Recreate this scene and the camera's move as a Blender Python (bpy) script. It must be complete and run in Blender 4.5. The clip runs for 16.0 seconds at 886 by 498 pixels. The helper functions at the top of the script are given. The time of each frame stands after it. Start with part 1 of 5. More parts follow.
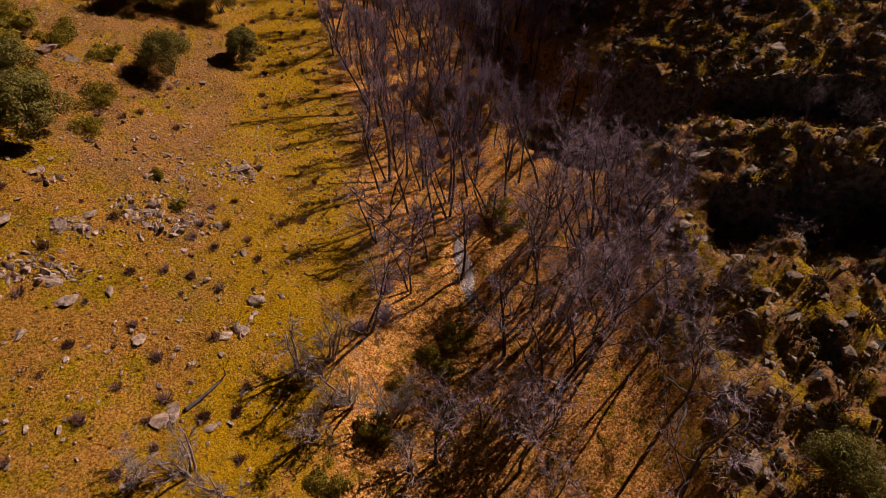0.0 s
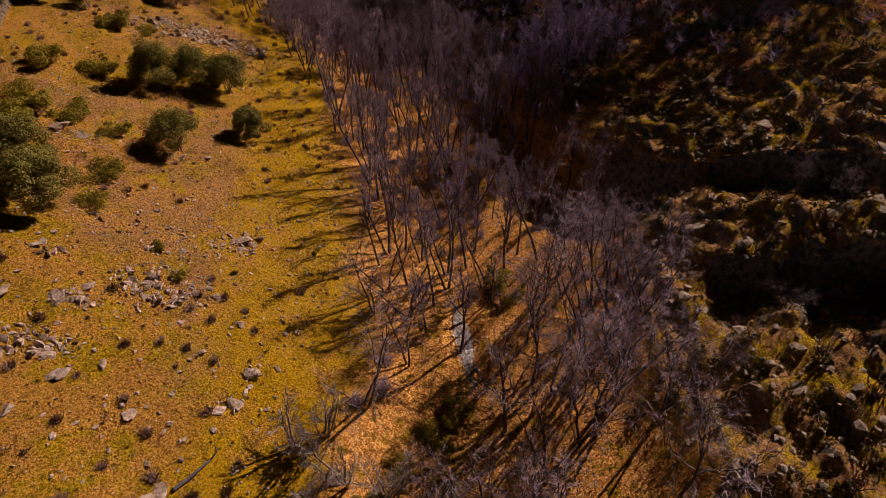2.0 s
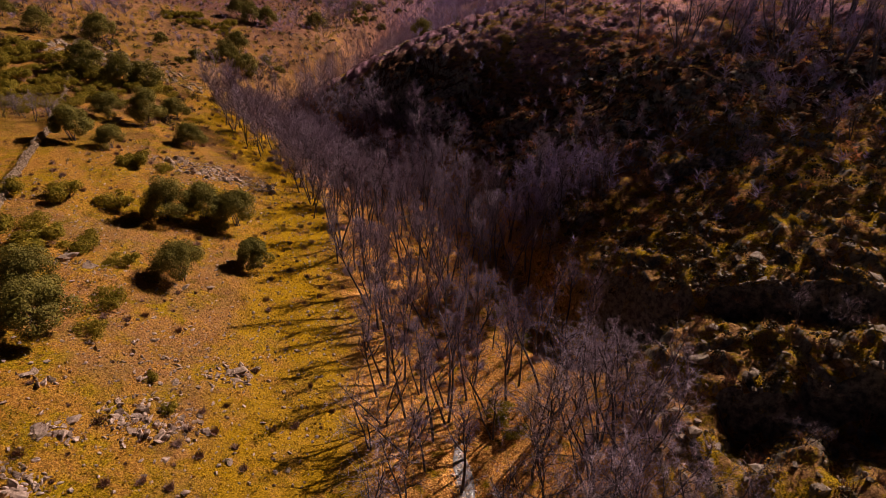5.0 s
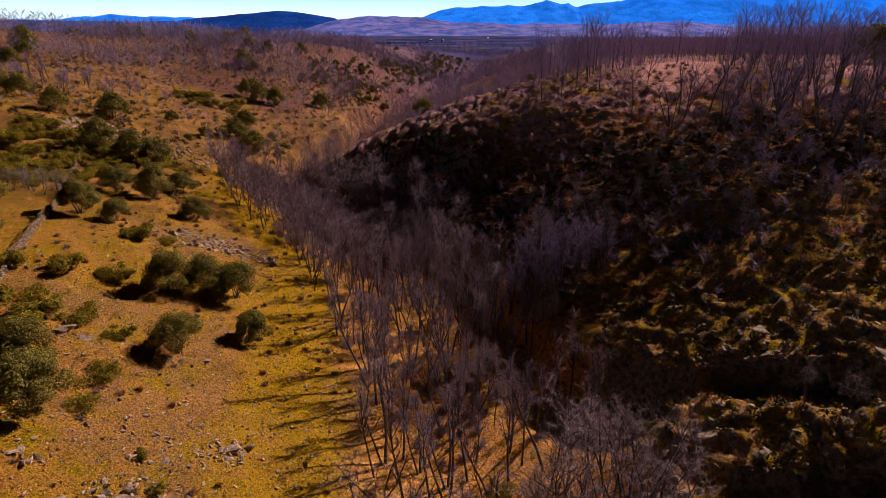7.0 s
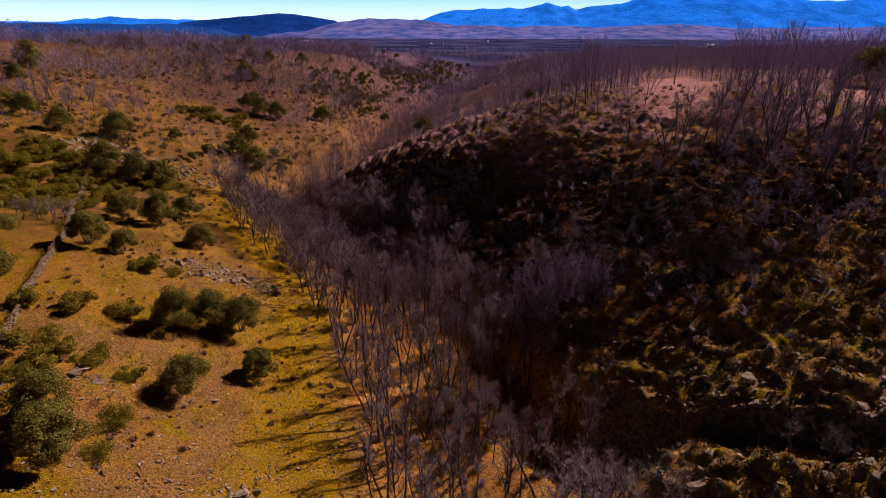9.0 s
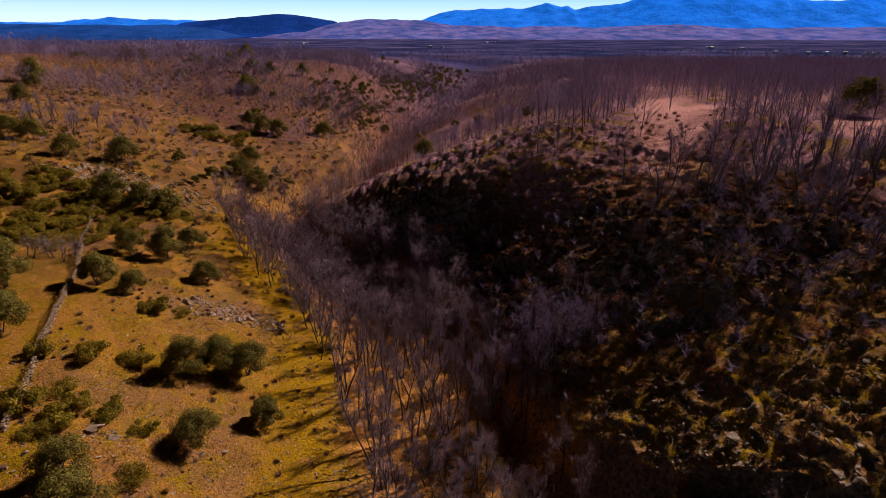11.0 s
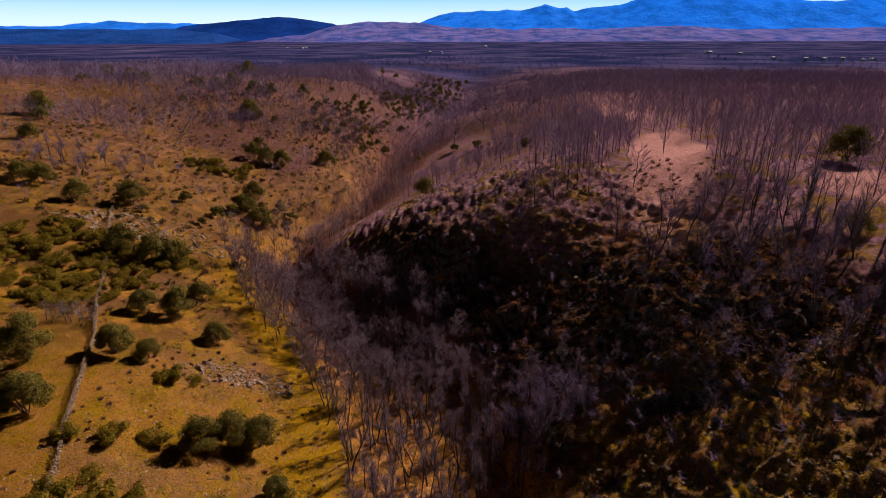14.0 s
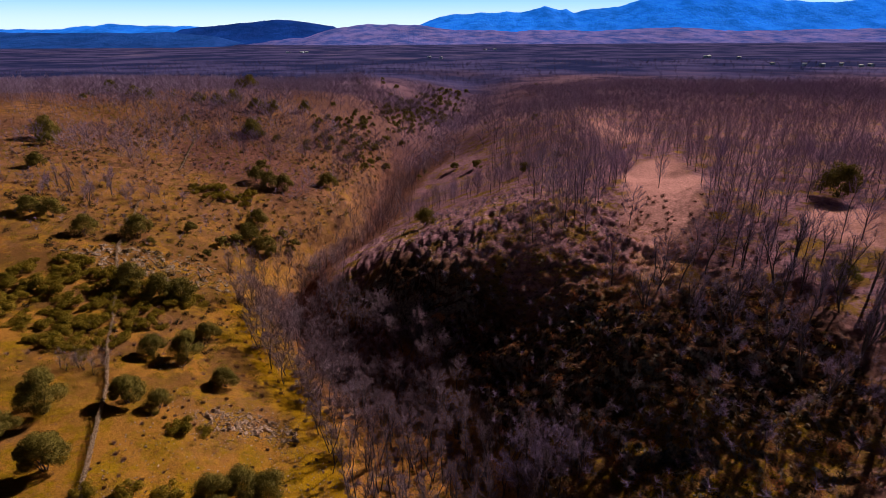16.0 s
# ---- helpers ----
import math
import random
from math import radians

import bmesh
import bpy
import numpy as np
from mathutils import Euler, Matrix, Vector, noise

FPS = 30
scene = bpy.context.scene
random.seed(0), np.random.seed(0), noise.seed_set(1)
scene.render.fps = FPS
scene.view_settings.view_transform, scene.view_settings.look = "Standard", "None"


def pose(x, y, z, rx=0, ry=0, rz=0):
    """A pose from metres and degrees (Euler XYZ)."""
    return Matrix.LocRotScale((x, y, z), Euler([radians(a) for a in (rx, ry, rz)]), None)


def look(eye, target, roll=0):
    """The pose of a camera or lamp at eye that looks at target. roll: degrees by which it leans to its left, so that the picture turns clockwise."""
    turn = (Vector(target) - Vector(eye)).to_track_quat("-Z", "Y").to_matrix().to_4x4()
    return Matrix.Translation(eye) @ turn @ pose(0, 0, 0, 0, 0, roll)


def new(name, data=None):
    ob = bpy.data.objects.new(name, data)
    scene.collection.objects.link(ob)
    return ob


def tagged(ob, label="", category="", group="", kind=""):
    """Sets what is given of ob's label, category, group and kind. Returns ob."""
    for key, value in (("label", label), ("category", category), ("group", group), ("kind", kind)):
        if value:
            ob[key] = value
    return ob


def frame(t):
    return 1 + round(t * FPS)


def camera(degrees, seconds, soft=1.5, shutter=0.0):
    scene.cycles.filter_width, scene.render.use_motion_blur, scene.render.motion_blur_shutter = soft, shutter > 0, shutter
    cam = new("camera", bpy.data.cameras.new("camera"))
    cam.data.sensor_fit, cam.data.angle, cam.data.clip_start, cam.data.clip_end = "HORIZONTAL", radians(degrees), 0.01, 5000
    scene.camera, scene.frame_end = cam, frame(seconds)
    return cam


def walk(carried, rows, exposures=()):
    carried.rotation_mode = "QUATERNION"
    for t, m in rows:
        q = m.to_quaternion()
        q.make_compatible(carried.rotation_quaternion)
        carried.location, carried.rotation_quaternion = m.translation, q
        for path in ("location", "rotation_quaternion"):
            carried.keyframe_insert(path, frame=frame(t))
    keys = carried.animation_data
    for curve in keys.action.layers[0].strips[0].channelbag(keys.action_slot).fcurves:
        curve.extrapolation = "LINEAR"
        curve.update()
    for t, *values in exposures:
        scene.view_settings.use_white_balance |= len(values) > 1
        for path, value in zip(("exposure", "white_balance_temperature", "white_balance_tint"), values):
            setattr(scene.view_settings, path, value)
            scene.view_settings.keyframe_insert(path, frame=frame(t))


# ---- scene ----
cam = camera(75.16, 16.0, soft=0.35)
# seconds, x, y, z, yaw, pitch (up), roll
ROWS = [
    (0.0, 0.00, 0.10, 31.65, 0.08, -48.61, -0.06),
    (0.5, 0.00, 0.09, 31.65, 0.04, -47.13, -0.04),
    (1.0, 0.00, 0.09, 31.65, 0.00, -45.63, -0.03),
    (1.5, 0.00, 0.08, 31.65, -0.04, -43.61, -0.01),
    (2.0, 0.00, 0.07, 31.65, -0.08, -41.47, 0.01),
    (2.5, 0.00, 0.07, 31.65, -0.12, -39.39, 0.01),
    (3.0, 0.00, 0.06, 31.65, -0.12, -37.31, 0.02),
    (3.5, 0.00, 0.05, 31.65, -0.11, -35.16, 0.02),
    (4.0, 0.00, 0.05, 31.65, -0.10, -32.97, 0.03),
    (4.5, 0.00, 0.04, 31.65, -0.09, -30.79, 0.03),
    (5.0, 0.00, 0.03, 31.65, -0.08, -28.59, 0.08),
    (5.5, 0.00, 0.05, 31.65, -0.07, -26.45, 0.11),
    (6.0, 0.00, 0.03, 31.65, -0.05, -24.35, 0.14),
    (6.5, 0.00, 0.02, 31.66, -0.04, -22.50, 0.17),
    (7.0, 0.00, 0.01, 31.74, -0.03, -21.45, 0.19),
    (7.5, 0.00, 0.00, 32.02, -0.02, -21.20, 0.20),
    (8.0, -0.02, -0.07, 33.11, -0.02, -21.31, 0.21),
    (8.5, -0.03, -0.15, 34.28, -0.03, -21.33, 0.21),
    (9.0, -0.05, -0.19, 35.51, -0.03, -21.30, 0.22),
    (9.7, -0.05, -0.25, 37.30, -0.06, -21.33, 0.20),
    (10.4, -0.05, -0.30, 39.20, -0.06, -21.35, 0.17),
    (11.5, -0.05, -0.36, 42.45, -0.05, -21.37, 0.14),
    (12.0, -0.05, -0.40, 43.97, -0.05, -21.36, 0.10),
    (12.5, -0.05, -0.39, 45.53, -0.04, -21.36, 0.06),
    (13.0, -0.05, -0.39, 47.13, -0.04, -21.36, 0.00),
    (13.5, -0.05, -0.38, 48.77, -0.03, -21.36, -0.06),
    (14.0, -0.05, -0.38, 50.43, -0.03, -21.34, -0.12),
    (14.5, -0.05, -0.37, 52.25, -0.02, -21.34, -0.16),
    (15.0, -0.05, -0.36, 54.09, -0.01, -21.32, -0.20),
    (15.5, -0.05, -0.36, 56.03, -0.01, -21.28, -0.24),
    (16.0, -0.05, -0.35, 58.00, 0.00, -21.28, -0.28),
]
walk(cam, [(t, pose(x, y, z, 90 + pitch, 0, yaw) @ pose(0, 0, 0, 0, 0, roll)) for t, x, y, z, yaw, pitch, roll in ROWS],
     exposures=[(0.0, 0.24), (5.0, 0.44), (9.0, 0.2), (16.0, 0.08)])

# ---- sky and sun ----
SUN_AZ, SUN_EL = 43.0, 29.3  # degrees clockwise from +y, and above the horizon
world = bpy.data.worlds.new("sky")
scene.world = world
world.use_nodes = True
wn = world.node_tree.nodes
sky = wn.new("ShaderNodeTexSky")
sky.sky_type, sky.sun_disc = "NISHITA", False
sky.sun_elevation, sky.sun_rotation = radians(SUN_EL), radians(SUN_AZ)
sky.air_density, sky.dust_density, sky.ozone_density, sky.altitude = 0.45, 0.25, 3.0, 2000
wn["Background"].inputs["Strength"].default_value = 0.002
world.node_tree.links.new(sky.outputs[0], wn["Background"].inputs["Color"])
sun_data = bpy.data.lights.new("sun", "SUN")
sun_data.energy, sun_data.angle, sun_data.color = 5.0, radians(0.5), (1.0, 0.81, 0.69)
sun = new("sun", sun_data)
sun.matrix_world = look((math.sin(radians(SUN_AZ)) * 60, math.cos(radians(SUN_AZ)) * 60, 60 * math.tan(radians(SUN_EL))), (0, 0, 0))

# ---- materials ----
class Nodes:
    """A short way to write node materials."""

    def __init__(self, name):
        self.mat = bpy.data.materials.new(name)
        self.mat.use_nodes = True
        self.tree = self.mat.node_tree
        self.bsdf = self.tree.nodes["Principled BSDF"]

    def node(self, kind, inputs=(), **props):
        n = self.tree.nodes.new(kind)
        if "attribute_name" in props:
            n.attribute_name = props["attribute_name"]
        if "interpolation_type" in props:
            n.interpolation_type = props["interpolation_type"]
        if "data_type" in props:
            n.data_type = props["data_type"]
        if "blend_type" in props:
            n.blend_type = props["blend_type"]
        if "operation" in props:
            n.operation = props["operation"]
        for k, v in dict(inputs).items():
            self.put(n.inputs[k], v)
        return n

    def put(self, socket, v):
        if hasattr(v, "is_output"):
            self.tree.links.new(v, socket)
        elif isinstance(v, tuple) and len(v) == 3 and socket.type == "RGBA":
            socket.default_value = (*v, 1)
        else:
            socket.default_value = v

    def place(self):
        return self.node("ShaderNodeNewGeometry").outputs["Position"]

    def noise(self, scale, detail=4.0, rough=0.6, vec=None, out="Fac"):
        n = self.node("ShaderNodeTexNoise", {"Scale": scale, "Detail": detail, "Roughness": rough})
        self.put(n.inputs["Vector"], vec if vec is not None else self.place())
        return n.outputs[out]

    def attr(self, name):
        return self.node("ShaderNodeAttribute", attribute_name=name).outputs["Fac"]

    def span(self, v, a, b, c=0.0, d=1.0):
        return self.node("ShaderNodeMapRange", {0: v, 1: a, 2: b, 3: c, 4: d}, interpolation_type="SMOOTHSTEP").outputs[0]

    def calc(self, op, a, b=0.0):
        return self.node("ShaderNodeMath", {0: a, 1: b}, operation=op).outputs[0]

    def mix(self, f, a, b, blend="MIX"):
        n = self.node("ShaderNodeMix", data_type="RGBA", blend_type=blend)
        self.put(n.inputs[0], f), self.put(n.inputs[6], a), self.put(n.inputs[7], b)
        return n.outputs[2]

    def bump(self, height, strength=0.4, distance=0.05, normal=None):
        n = self.node("ShaderNodeBump", {"Strength": strength, "Distance": distance, "Height": height})
        if normal is not None:
            self.put(n.inputs["Normal"], normal)
        return n.outputs[0]

    def done(self, color, rough=0.9, normal=None, spec=0.2):
        self.put(self.bsdf.inputs["Base Color"], color)
        self.put(self.bsdf.inputs["Roughness"], rough)
        self.put(self.bsdf.inputs["Specular IOR Level"], spec)
        if normal is not None:
            self.put(self.bsdf.inputs["Normal"], normal)
        return self.mat


def ground_material():
    n = Nodes("ground_soil_and_grass")
    fine, mid, big = n.noise(9, 6, 0.75), n.noise(1.3, 5, 0.65), n.noise(0.22, 4, 0.6)
    straw = n.mix(n.span(fine, 0.38, 0.62), (0.15, 0.063, 0.008), (0.59, 0.298, 0.046))
    olive = n.mix(n.span(fine, 0.38, 0.62), (0.105, 0.066, 0.003), (0.45, 0.270, 0.012))
    grass = n.mix(n.span(n.calc("ADD", n.calc("MULTIPLY", mid, 0.55), n.calc("MULTIPLY", big, 0.45)), 0.40, 0.54), straw, olive)
    grass = n.mix(n.calc("MULTIPLY", n.span(n.noise(0.55, 5, 0.7), 0.54, 0.66), 0.45), grass, (0.14, 0.085, 0.010))
    grass = n.mix(n.calc("MULTIPLY", n.span(n.noise(0.24, 6, 0.75), 0.45, 0.56), 0.75), grass, n.mix(n.span(fine, 0.38, 0.62), (0.18, 0.070, 0.018), (0.56, 0.26, 0.062)))
    grass = n.mix(n.calc("MULTIPLY", n.calc("MULTIPLY", n.span(n.noise(0.11, 6, 0.75), 0.42, 0.56), n.attr("far_turf")), 0.8), grass, (0.13, 0.062, 0.030))
    tuft = n.span(n.noise(2.4, 5, 0.75), 0.55, 0.66)
    grass = n.mix(n.calc("MULTIPLY", tuft, 0.62), grass, (0.075, 0.045, 0.006))
    grass = n.mix(n.calc("MULTIPLY", n.span(n.noise(6.5, 4, 0.7), 0.58, 0.7), 0.6), grass, (0.64, 0.42, 0.15))
    soil = n.mix(n.span(fine, 0.34, 0.66), (0.12, 0.054, 0.028), (0.40, 0.200, 0.105))
    soil = n.mix(n.calc("MULTIPLY", n.span(n.noise(2.3, 4, 0.7), 0.56, 0.66), 0.75), soil, (0.05, 0.032, 0.022))
    lush = n.mix(n.span(fine, 0.38, 0.62), (0.20, 0.108, 0.004), (0.50, 0.275, 0.012))
    grass = n.mix(n.calc("MULTIPLY", n.attr("lush"), n.span(n.noise(0.5, 4, 0.65), 0.36, 0.52)), grass, lush)
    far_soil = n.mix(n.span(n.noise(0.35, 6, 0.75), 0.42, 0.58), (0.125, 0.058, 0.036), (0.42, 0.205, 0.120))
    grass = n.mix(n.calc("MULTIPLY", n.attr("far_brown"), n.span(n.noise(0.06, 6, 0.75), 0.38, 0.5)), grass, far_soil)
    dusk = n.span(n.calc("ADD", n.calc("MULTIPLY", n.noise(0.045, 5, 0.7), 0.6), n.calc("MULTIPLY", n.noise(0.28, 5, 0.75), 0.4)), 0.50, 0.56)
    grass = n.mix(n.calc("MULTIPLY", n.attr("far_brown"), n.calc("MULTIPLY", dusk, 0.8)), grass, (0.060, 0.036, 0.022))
    c = n.mix(n.calc("MULTIPLY", n.attr("soil"), n.span(n.calc("ADD", n.calc("MULTIPLY", n.noise(0.8, 6, 0.75), 0.65), n.calc("MULTIPLY", n.noise(0.10, 5, 0.65), 0.35)), 0.42, 0.54)), grass, soil)
    litter_spots = n.node("ShaderNodeTexVoronoi", {"Vector": n.place(), "Scale": 13.0}).outputs["Color"]
    leaf = n.mix(n.span(n.node("ShaderNodeSeparateColor", {0: litter_spots}).outputs[0], 0.2, 0.9), (0.34, 0.125, 0.030), (0.84, 0.43, 0.13))
    leaf = n.mix(n.span(mid, 0.5, 0.66), leaf, olive)
    leaf = n.mix(n.calc("MULTIPLY", n.span(n.noise(2.6, 4, 0.6), 0.52, 0.66), 0.7), leaf, (0.06, 0.03, 0.012))
    c = n.mix(n.attr("litter"), c, leaf)
    turf = n.mix(n.span(fine, 0.38, 0.62), (0.13, 0.080, 0.005), (0.60, 0.365, 0.026))
    scree = n.mix(n.span(n.noise(4.0, 5, 0.7), 0.35, 0.65), (0.17, 0.08, 0.035), (0.56, 0.30, 0.14))
    crag = n.mix(n.span(n.noise(0.6, 6, 0.75), 0.43, 0.53), turf, scree)
    crag = n.mix(n.calc("MULTIPLY", n.span(n.noise(1.7, 5, 0.75), 0.56, 0.64), 0.6), crag, (0.06, 0.036, 0.014))
    # brushwood ground, coloured near black to deepen the shade of the hillside
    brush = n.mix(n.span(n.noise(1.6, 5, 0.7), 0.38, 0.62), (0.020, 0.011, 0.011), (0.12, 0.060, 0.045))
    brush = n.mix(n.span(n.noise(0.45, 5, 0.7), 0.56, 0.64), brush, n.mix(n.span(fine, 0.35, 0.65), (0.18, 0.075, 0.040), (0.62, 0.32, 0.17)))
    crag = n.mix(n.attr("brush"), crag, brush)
    c = n.mix(n.attr("crag"), c, crag)
    # steep faces of ledges show bare rock
    up = n.node("ShaderNodeSeparateXYZ", {0: n.node("ShaderNodeNewGeometry").outputs["True Normal"]}).outputs[2]
    rock = n.mix(n.span(n.noise(2.4, 6, 0.7), 0.35, 0.65), (0.07, 0.065, 0.07), (0.30, 0.26, 0.24))
    c = n.mix(n.calc("MULTIPLY", n.attr("crag"), n.span(up, 0.78, 0.6)), c, rock)
    mauve = n.mix(n.span(n.noise(0.9, 5, 0.7), 0.35, 0.65), (0.17, 0.084, 0.130), (0.50, 0.268, 0.35))
    mauve = n.mix(n.calc("MULTIPLY", n.span(n.noise(0.16, 5, 0.7), 0.50, 0.58), 0.8), mauve, olive)
    mauve = n.mix(n.calc("MULTIPLY", n.span(n.noise(0.45, 5, 0.75), 0.54, 0.64), 0.6), mauve, (0.10, 0.045, 0.045))
    mauve = n.mix(n.calc("MULTIPLY", n.span(n.noise(1.7, 5, 0.75), 0.55, 0.64), 0.8), mauve, (0.055, 0.030, 0.028))
    c = n.mix(n.attr("mauve"), c, mauve)
    fern = n.mix(n.span(n.noise(0.9, 5, 0.7), 0.35, 0.65), (0.08, 0.036, 0.034), (0.25, 0.115, 0.095))
    c = n.mix(n.calc("MULTIPLY", n.attr("fern"), n.span(mid, 0.22, 0.42)), c, fern)
    pink = n.mix(n.span(n.noise(2.2, 5, 0.7), 0.35, 0.65), (0.44, 0.205, 0.20), (0.78, 0.42, 0.40))
    c = n.mix(n.attr("clearing"), c, pink)
    # Blue haze of distance is painted into the heath and plain colours.
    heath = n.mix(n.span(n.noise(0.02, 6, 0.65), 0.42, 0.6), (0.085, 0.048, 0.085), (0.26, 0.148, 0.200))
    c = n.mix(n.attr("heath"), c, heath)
    hazed_plain = n.mix(n.span(n.noise(0.008, 4, 0.6), 0.42, 0.62), (0.026, 0.034, 0.12), (0.095, 0.085, 0.23))
    hazed_fields = n.mix(n.span(n.noise(0.006, 3, 0.5), 0.58, 0.72), hazed_plain, (0.16, 0.130, 0.26))
    c = n.mix(n.attr("plain"), c, hazed_fields)
    b = n.bump(n.noise(3.0, 6, 0.75), 0.9, 0.22)
    b = n.bump(fine, 0.9, 0.08, b)
    return n.done(c, 1.0, b, 0.0)


def rock_material(name="lichened_granite", dark=(0.17, 0.112, 0.098), light=(0.66, 0.48, 0.43)):
    n = Nodes(name)
    rnd = n.node("ShaderNodeObjectInfo").outputs["Random"]
    isl = n.node("ShaderNodeNewGeometry").outputs["Random Per Island"]
    base = n.mix(n.span(n.noise(3.5, 6, 0.7), 0.35, 0.65), dark, light)
    base = n.mix(n.span(n.noise(2.6, 5, 0.7), 0.52, 0.66), base, (0.10, 0.07, 0.055))
    base = n.mix(n.calc("MULTIPLY", n.calc("ADD", rnd, isl), 0.28), base, (0.30, 0.20, 0.13))
    lichen = n.span(n.noise(11, 5, 0.7), 0.6, 0.7)
    c = n.mix(n.calc("MULTIPLY", lichen, 0.6), base, (0.34, 0.27, 0.08))
    return n.done(c, 0.88, n.bump(n.noise(6, 7, 0.75), 0.7, 0.08), 0.25)


def bark_material(name, dark, light):
    n = Nodes(name)
    isl = n.node("ShaderNodeNewGeometry").outputs["Random Per Island"]
    rnd = n.node("ShaderNodeObjectInfo").outputs["Random"]
    c = n.mix(n.span(n.noise(5, 4, 0.7), 0.3, 0.7), dark, light)
    c = n.mix(n.calc("MULTIPLY", isl, 0.45), c, dark)
    c = n.mix(n.calc("MULTIPLY", rnd, 0.35), c, tuple(v * 0.6 for v in light))
    return n.done(c, 0.85, n.bump(n.noise(18, 4, 0.7), 0.5, 0.02), 0.06)


def leaf_material(name, dark, light, accent, glow=0.3):
    n = Nodes(name)
    isl = n.node("ShaderNodeNewGeometry").outputs["Random Per Island"]
    rnd = n.node("ShaderNodeObjectInfo").outputs["Random"]
    c = n.mix(isl, dark, light)
    c = n.mix(n.calc("MULTIPLY", n.span(n.noise(1.1, 3, 0.6), 0.4, 0.65), 0.6), c, accent)
    c = n.mix(n.calc("MULTIPLY", rnd, 0.4), c, dark)
    n.done(c, 0.75, None, 0.12)
    # thin leaves let light through
    thin = n.node("ShaderNodeBsdfTranslucent", {"Color": c})
    both = n.node("ShaderNodeMixShader", {0: glow, 1: n.bsdf.outputs[0], 2: thin.outputs[0]})
    n.tree.links.new(both.outputs[0], n.tree.nodes["Material Output"].inputs["Surface"])
    return n.mat


def plain_material(name, a, b, scale, rough=0.9, spec=0.2):
    n = Nodes(name)
    return n.done(n.mix(n.span(n.noise(scale, 6, 0.7), 0.35, 0.65), a, b), rough, n.bump(n.noise(scale * 3, 5, 0.7), 0.4, 0.4 / scale), spec)


def water_material():
    n = Nodes("stream_water")
    m = n.done((0.20, 0.18, 0.20), 0.22, n.bump(n.noise(6, 5, 0.7), 0.9, 0.12), 0.8)
    return m


GROUND = ground_material()
ROCK = rock_material()
WALL_STONE = rock_material("mossy_field_stone", (0.13, 0.09, 0.065), (0.50, 0.37, 0.28))
# shadow side of the far wall, put into a near-black stone colour
SHADE_STONE = rock_material("shade_dark_stone", (0.035, 0.026, 0.022), (0.12, 0.085, 0.065))
CRAG_STONE = rock_material("grey_crag_stone", (0.12, 0.090, 0.078), (0.42, 0.33, 0.29))
HILL_TWIG = bark_material("dusky_purple_twigs", (0.165, 0.120, 0.205), (0.54, 0.41, 0.66))
VALLEY_TWIG = bark_material("brown_purple_twigs", (0.142, 0.100, 0.134), (0.48, 0.352, 0.465))
# twigs of the distant wood, with haze mixed into their base colour as blue
FAR_TWIG = bark_material("haze_tinted_twigs", (0.04, 0.036, 0.095), (0.13, 0.105, 0.21))
BARK = bark_material("grey_oak_bark", (0.045, 0.034, 0.038), (0.17, 0.135, 0.15))
TWIG = bark_material("bare_purple_grey_twigs", (0.25, 0.18, 0.22), (0.70, 0.54, 0.65))
PALE_TWIG = bark_material("pale_silvery_twigs", (0.20, 0.15, 0.14), (0.42, 0.34, 0.33))
OAK_LEAF = leaf_material("holm_oak_leaves", (0.080, 0.069, 0.012), (0.25, 0.205, 0.035), (0.34, 0.275, 0.075), 0.2)
BROOM_LEAF = leaf_material("green_broom", (0.11, 0.090, 0.008), (0.36, 0.275, 0.026), (0.42, 0.28, 0.04), 0.4)
DRY = bark_material("dry_brown_stems", (0.15, 0.080, 0.062), (0.36, 0.21, 0.17))
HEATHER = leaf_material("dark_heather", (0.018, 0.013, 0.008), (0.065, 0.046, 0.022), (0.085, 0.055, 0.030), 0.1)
RUSSET = leaf_material("russet_withered_leaves", (0.20, 0.055, 0.022), (0.55, 0.20, 0.085), (0.45, 0.22, 0.12), 0.45)
LITTER = leaf_material("fallen_oak_leaves", (0.22, 0.085, 0.025), (0.80, 0.42, 0.15), (0.62, 0.27, 0.07))
STRAW = leaf_material("straw_grass", (0.26, 0.135, 0.02), (0.60, 0.36, 0.085), (0.55, 0.28, 0.07), 0.45)
WATER = water_material()


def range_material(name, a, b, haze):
    """Far slopes with many kilometres of lit haze put into colour and glow."""
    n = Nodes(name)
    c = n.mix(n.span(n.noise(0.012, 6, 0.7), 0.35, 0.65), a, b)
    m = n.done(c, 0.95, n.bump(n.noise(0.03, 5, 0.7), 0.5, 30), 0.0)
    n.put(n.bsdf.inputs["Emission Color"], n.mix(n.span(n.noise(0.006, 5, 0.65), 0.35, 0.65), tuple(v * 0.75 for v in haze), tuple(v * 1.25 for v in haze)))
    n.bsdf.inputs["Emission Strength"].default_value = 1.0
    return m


def glow_material():
    """Clear winter sky towards the horizon."""
    n = Nodes("sky_glow")
    z = n.node("ShaderNodeSeparateXYZ", {0: n.place()}).outputs[2]
    c = n.mix(n.span(z, 40, 330), (0.66, 0.84, 0.92), (0.20, 0.56, 0.86))
    e = n.node("ShaderNodeEmission", {"Color": c, "Strength": 1.12})
    n.tree.links.new(e.outputs[0], n.tree.nodes["Material Output"].inputs["Surface"])
    return n.mat


GLOW = glow_material()
# Blue haze is put into the wall and roof whites of the far houses.
WHITE_WALL = plain_material("haze_blue_whitewash", (0.60, 0.70, 0.86), (0.68, 0.78, 0.92), 0.4)
ROOF_TILE = plain_material("pale_roof", (0.68, 0.74, 0.84), (0.78, 0.83, 0.90), 0.8)
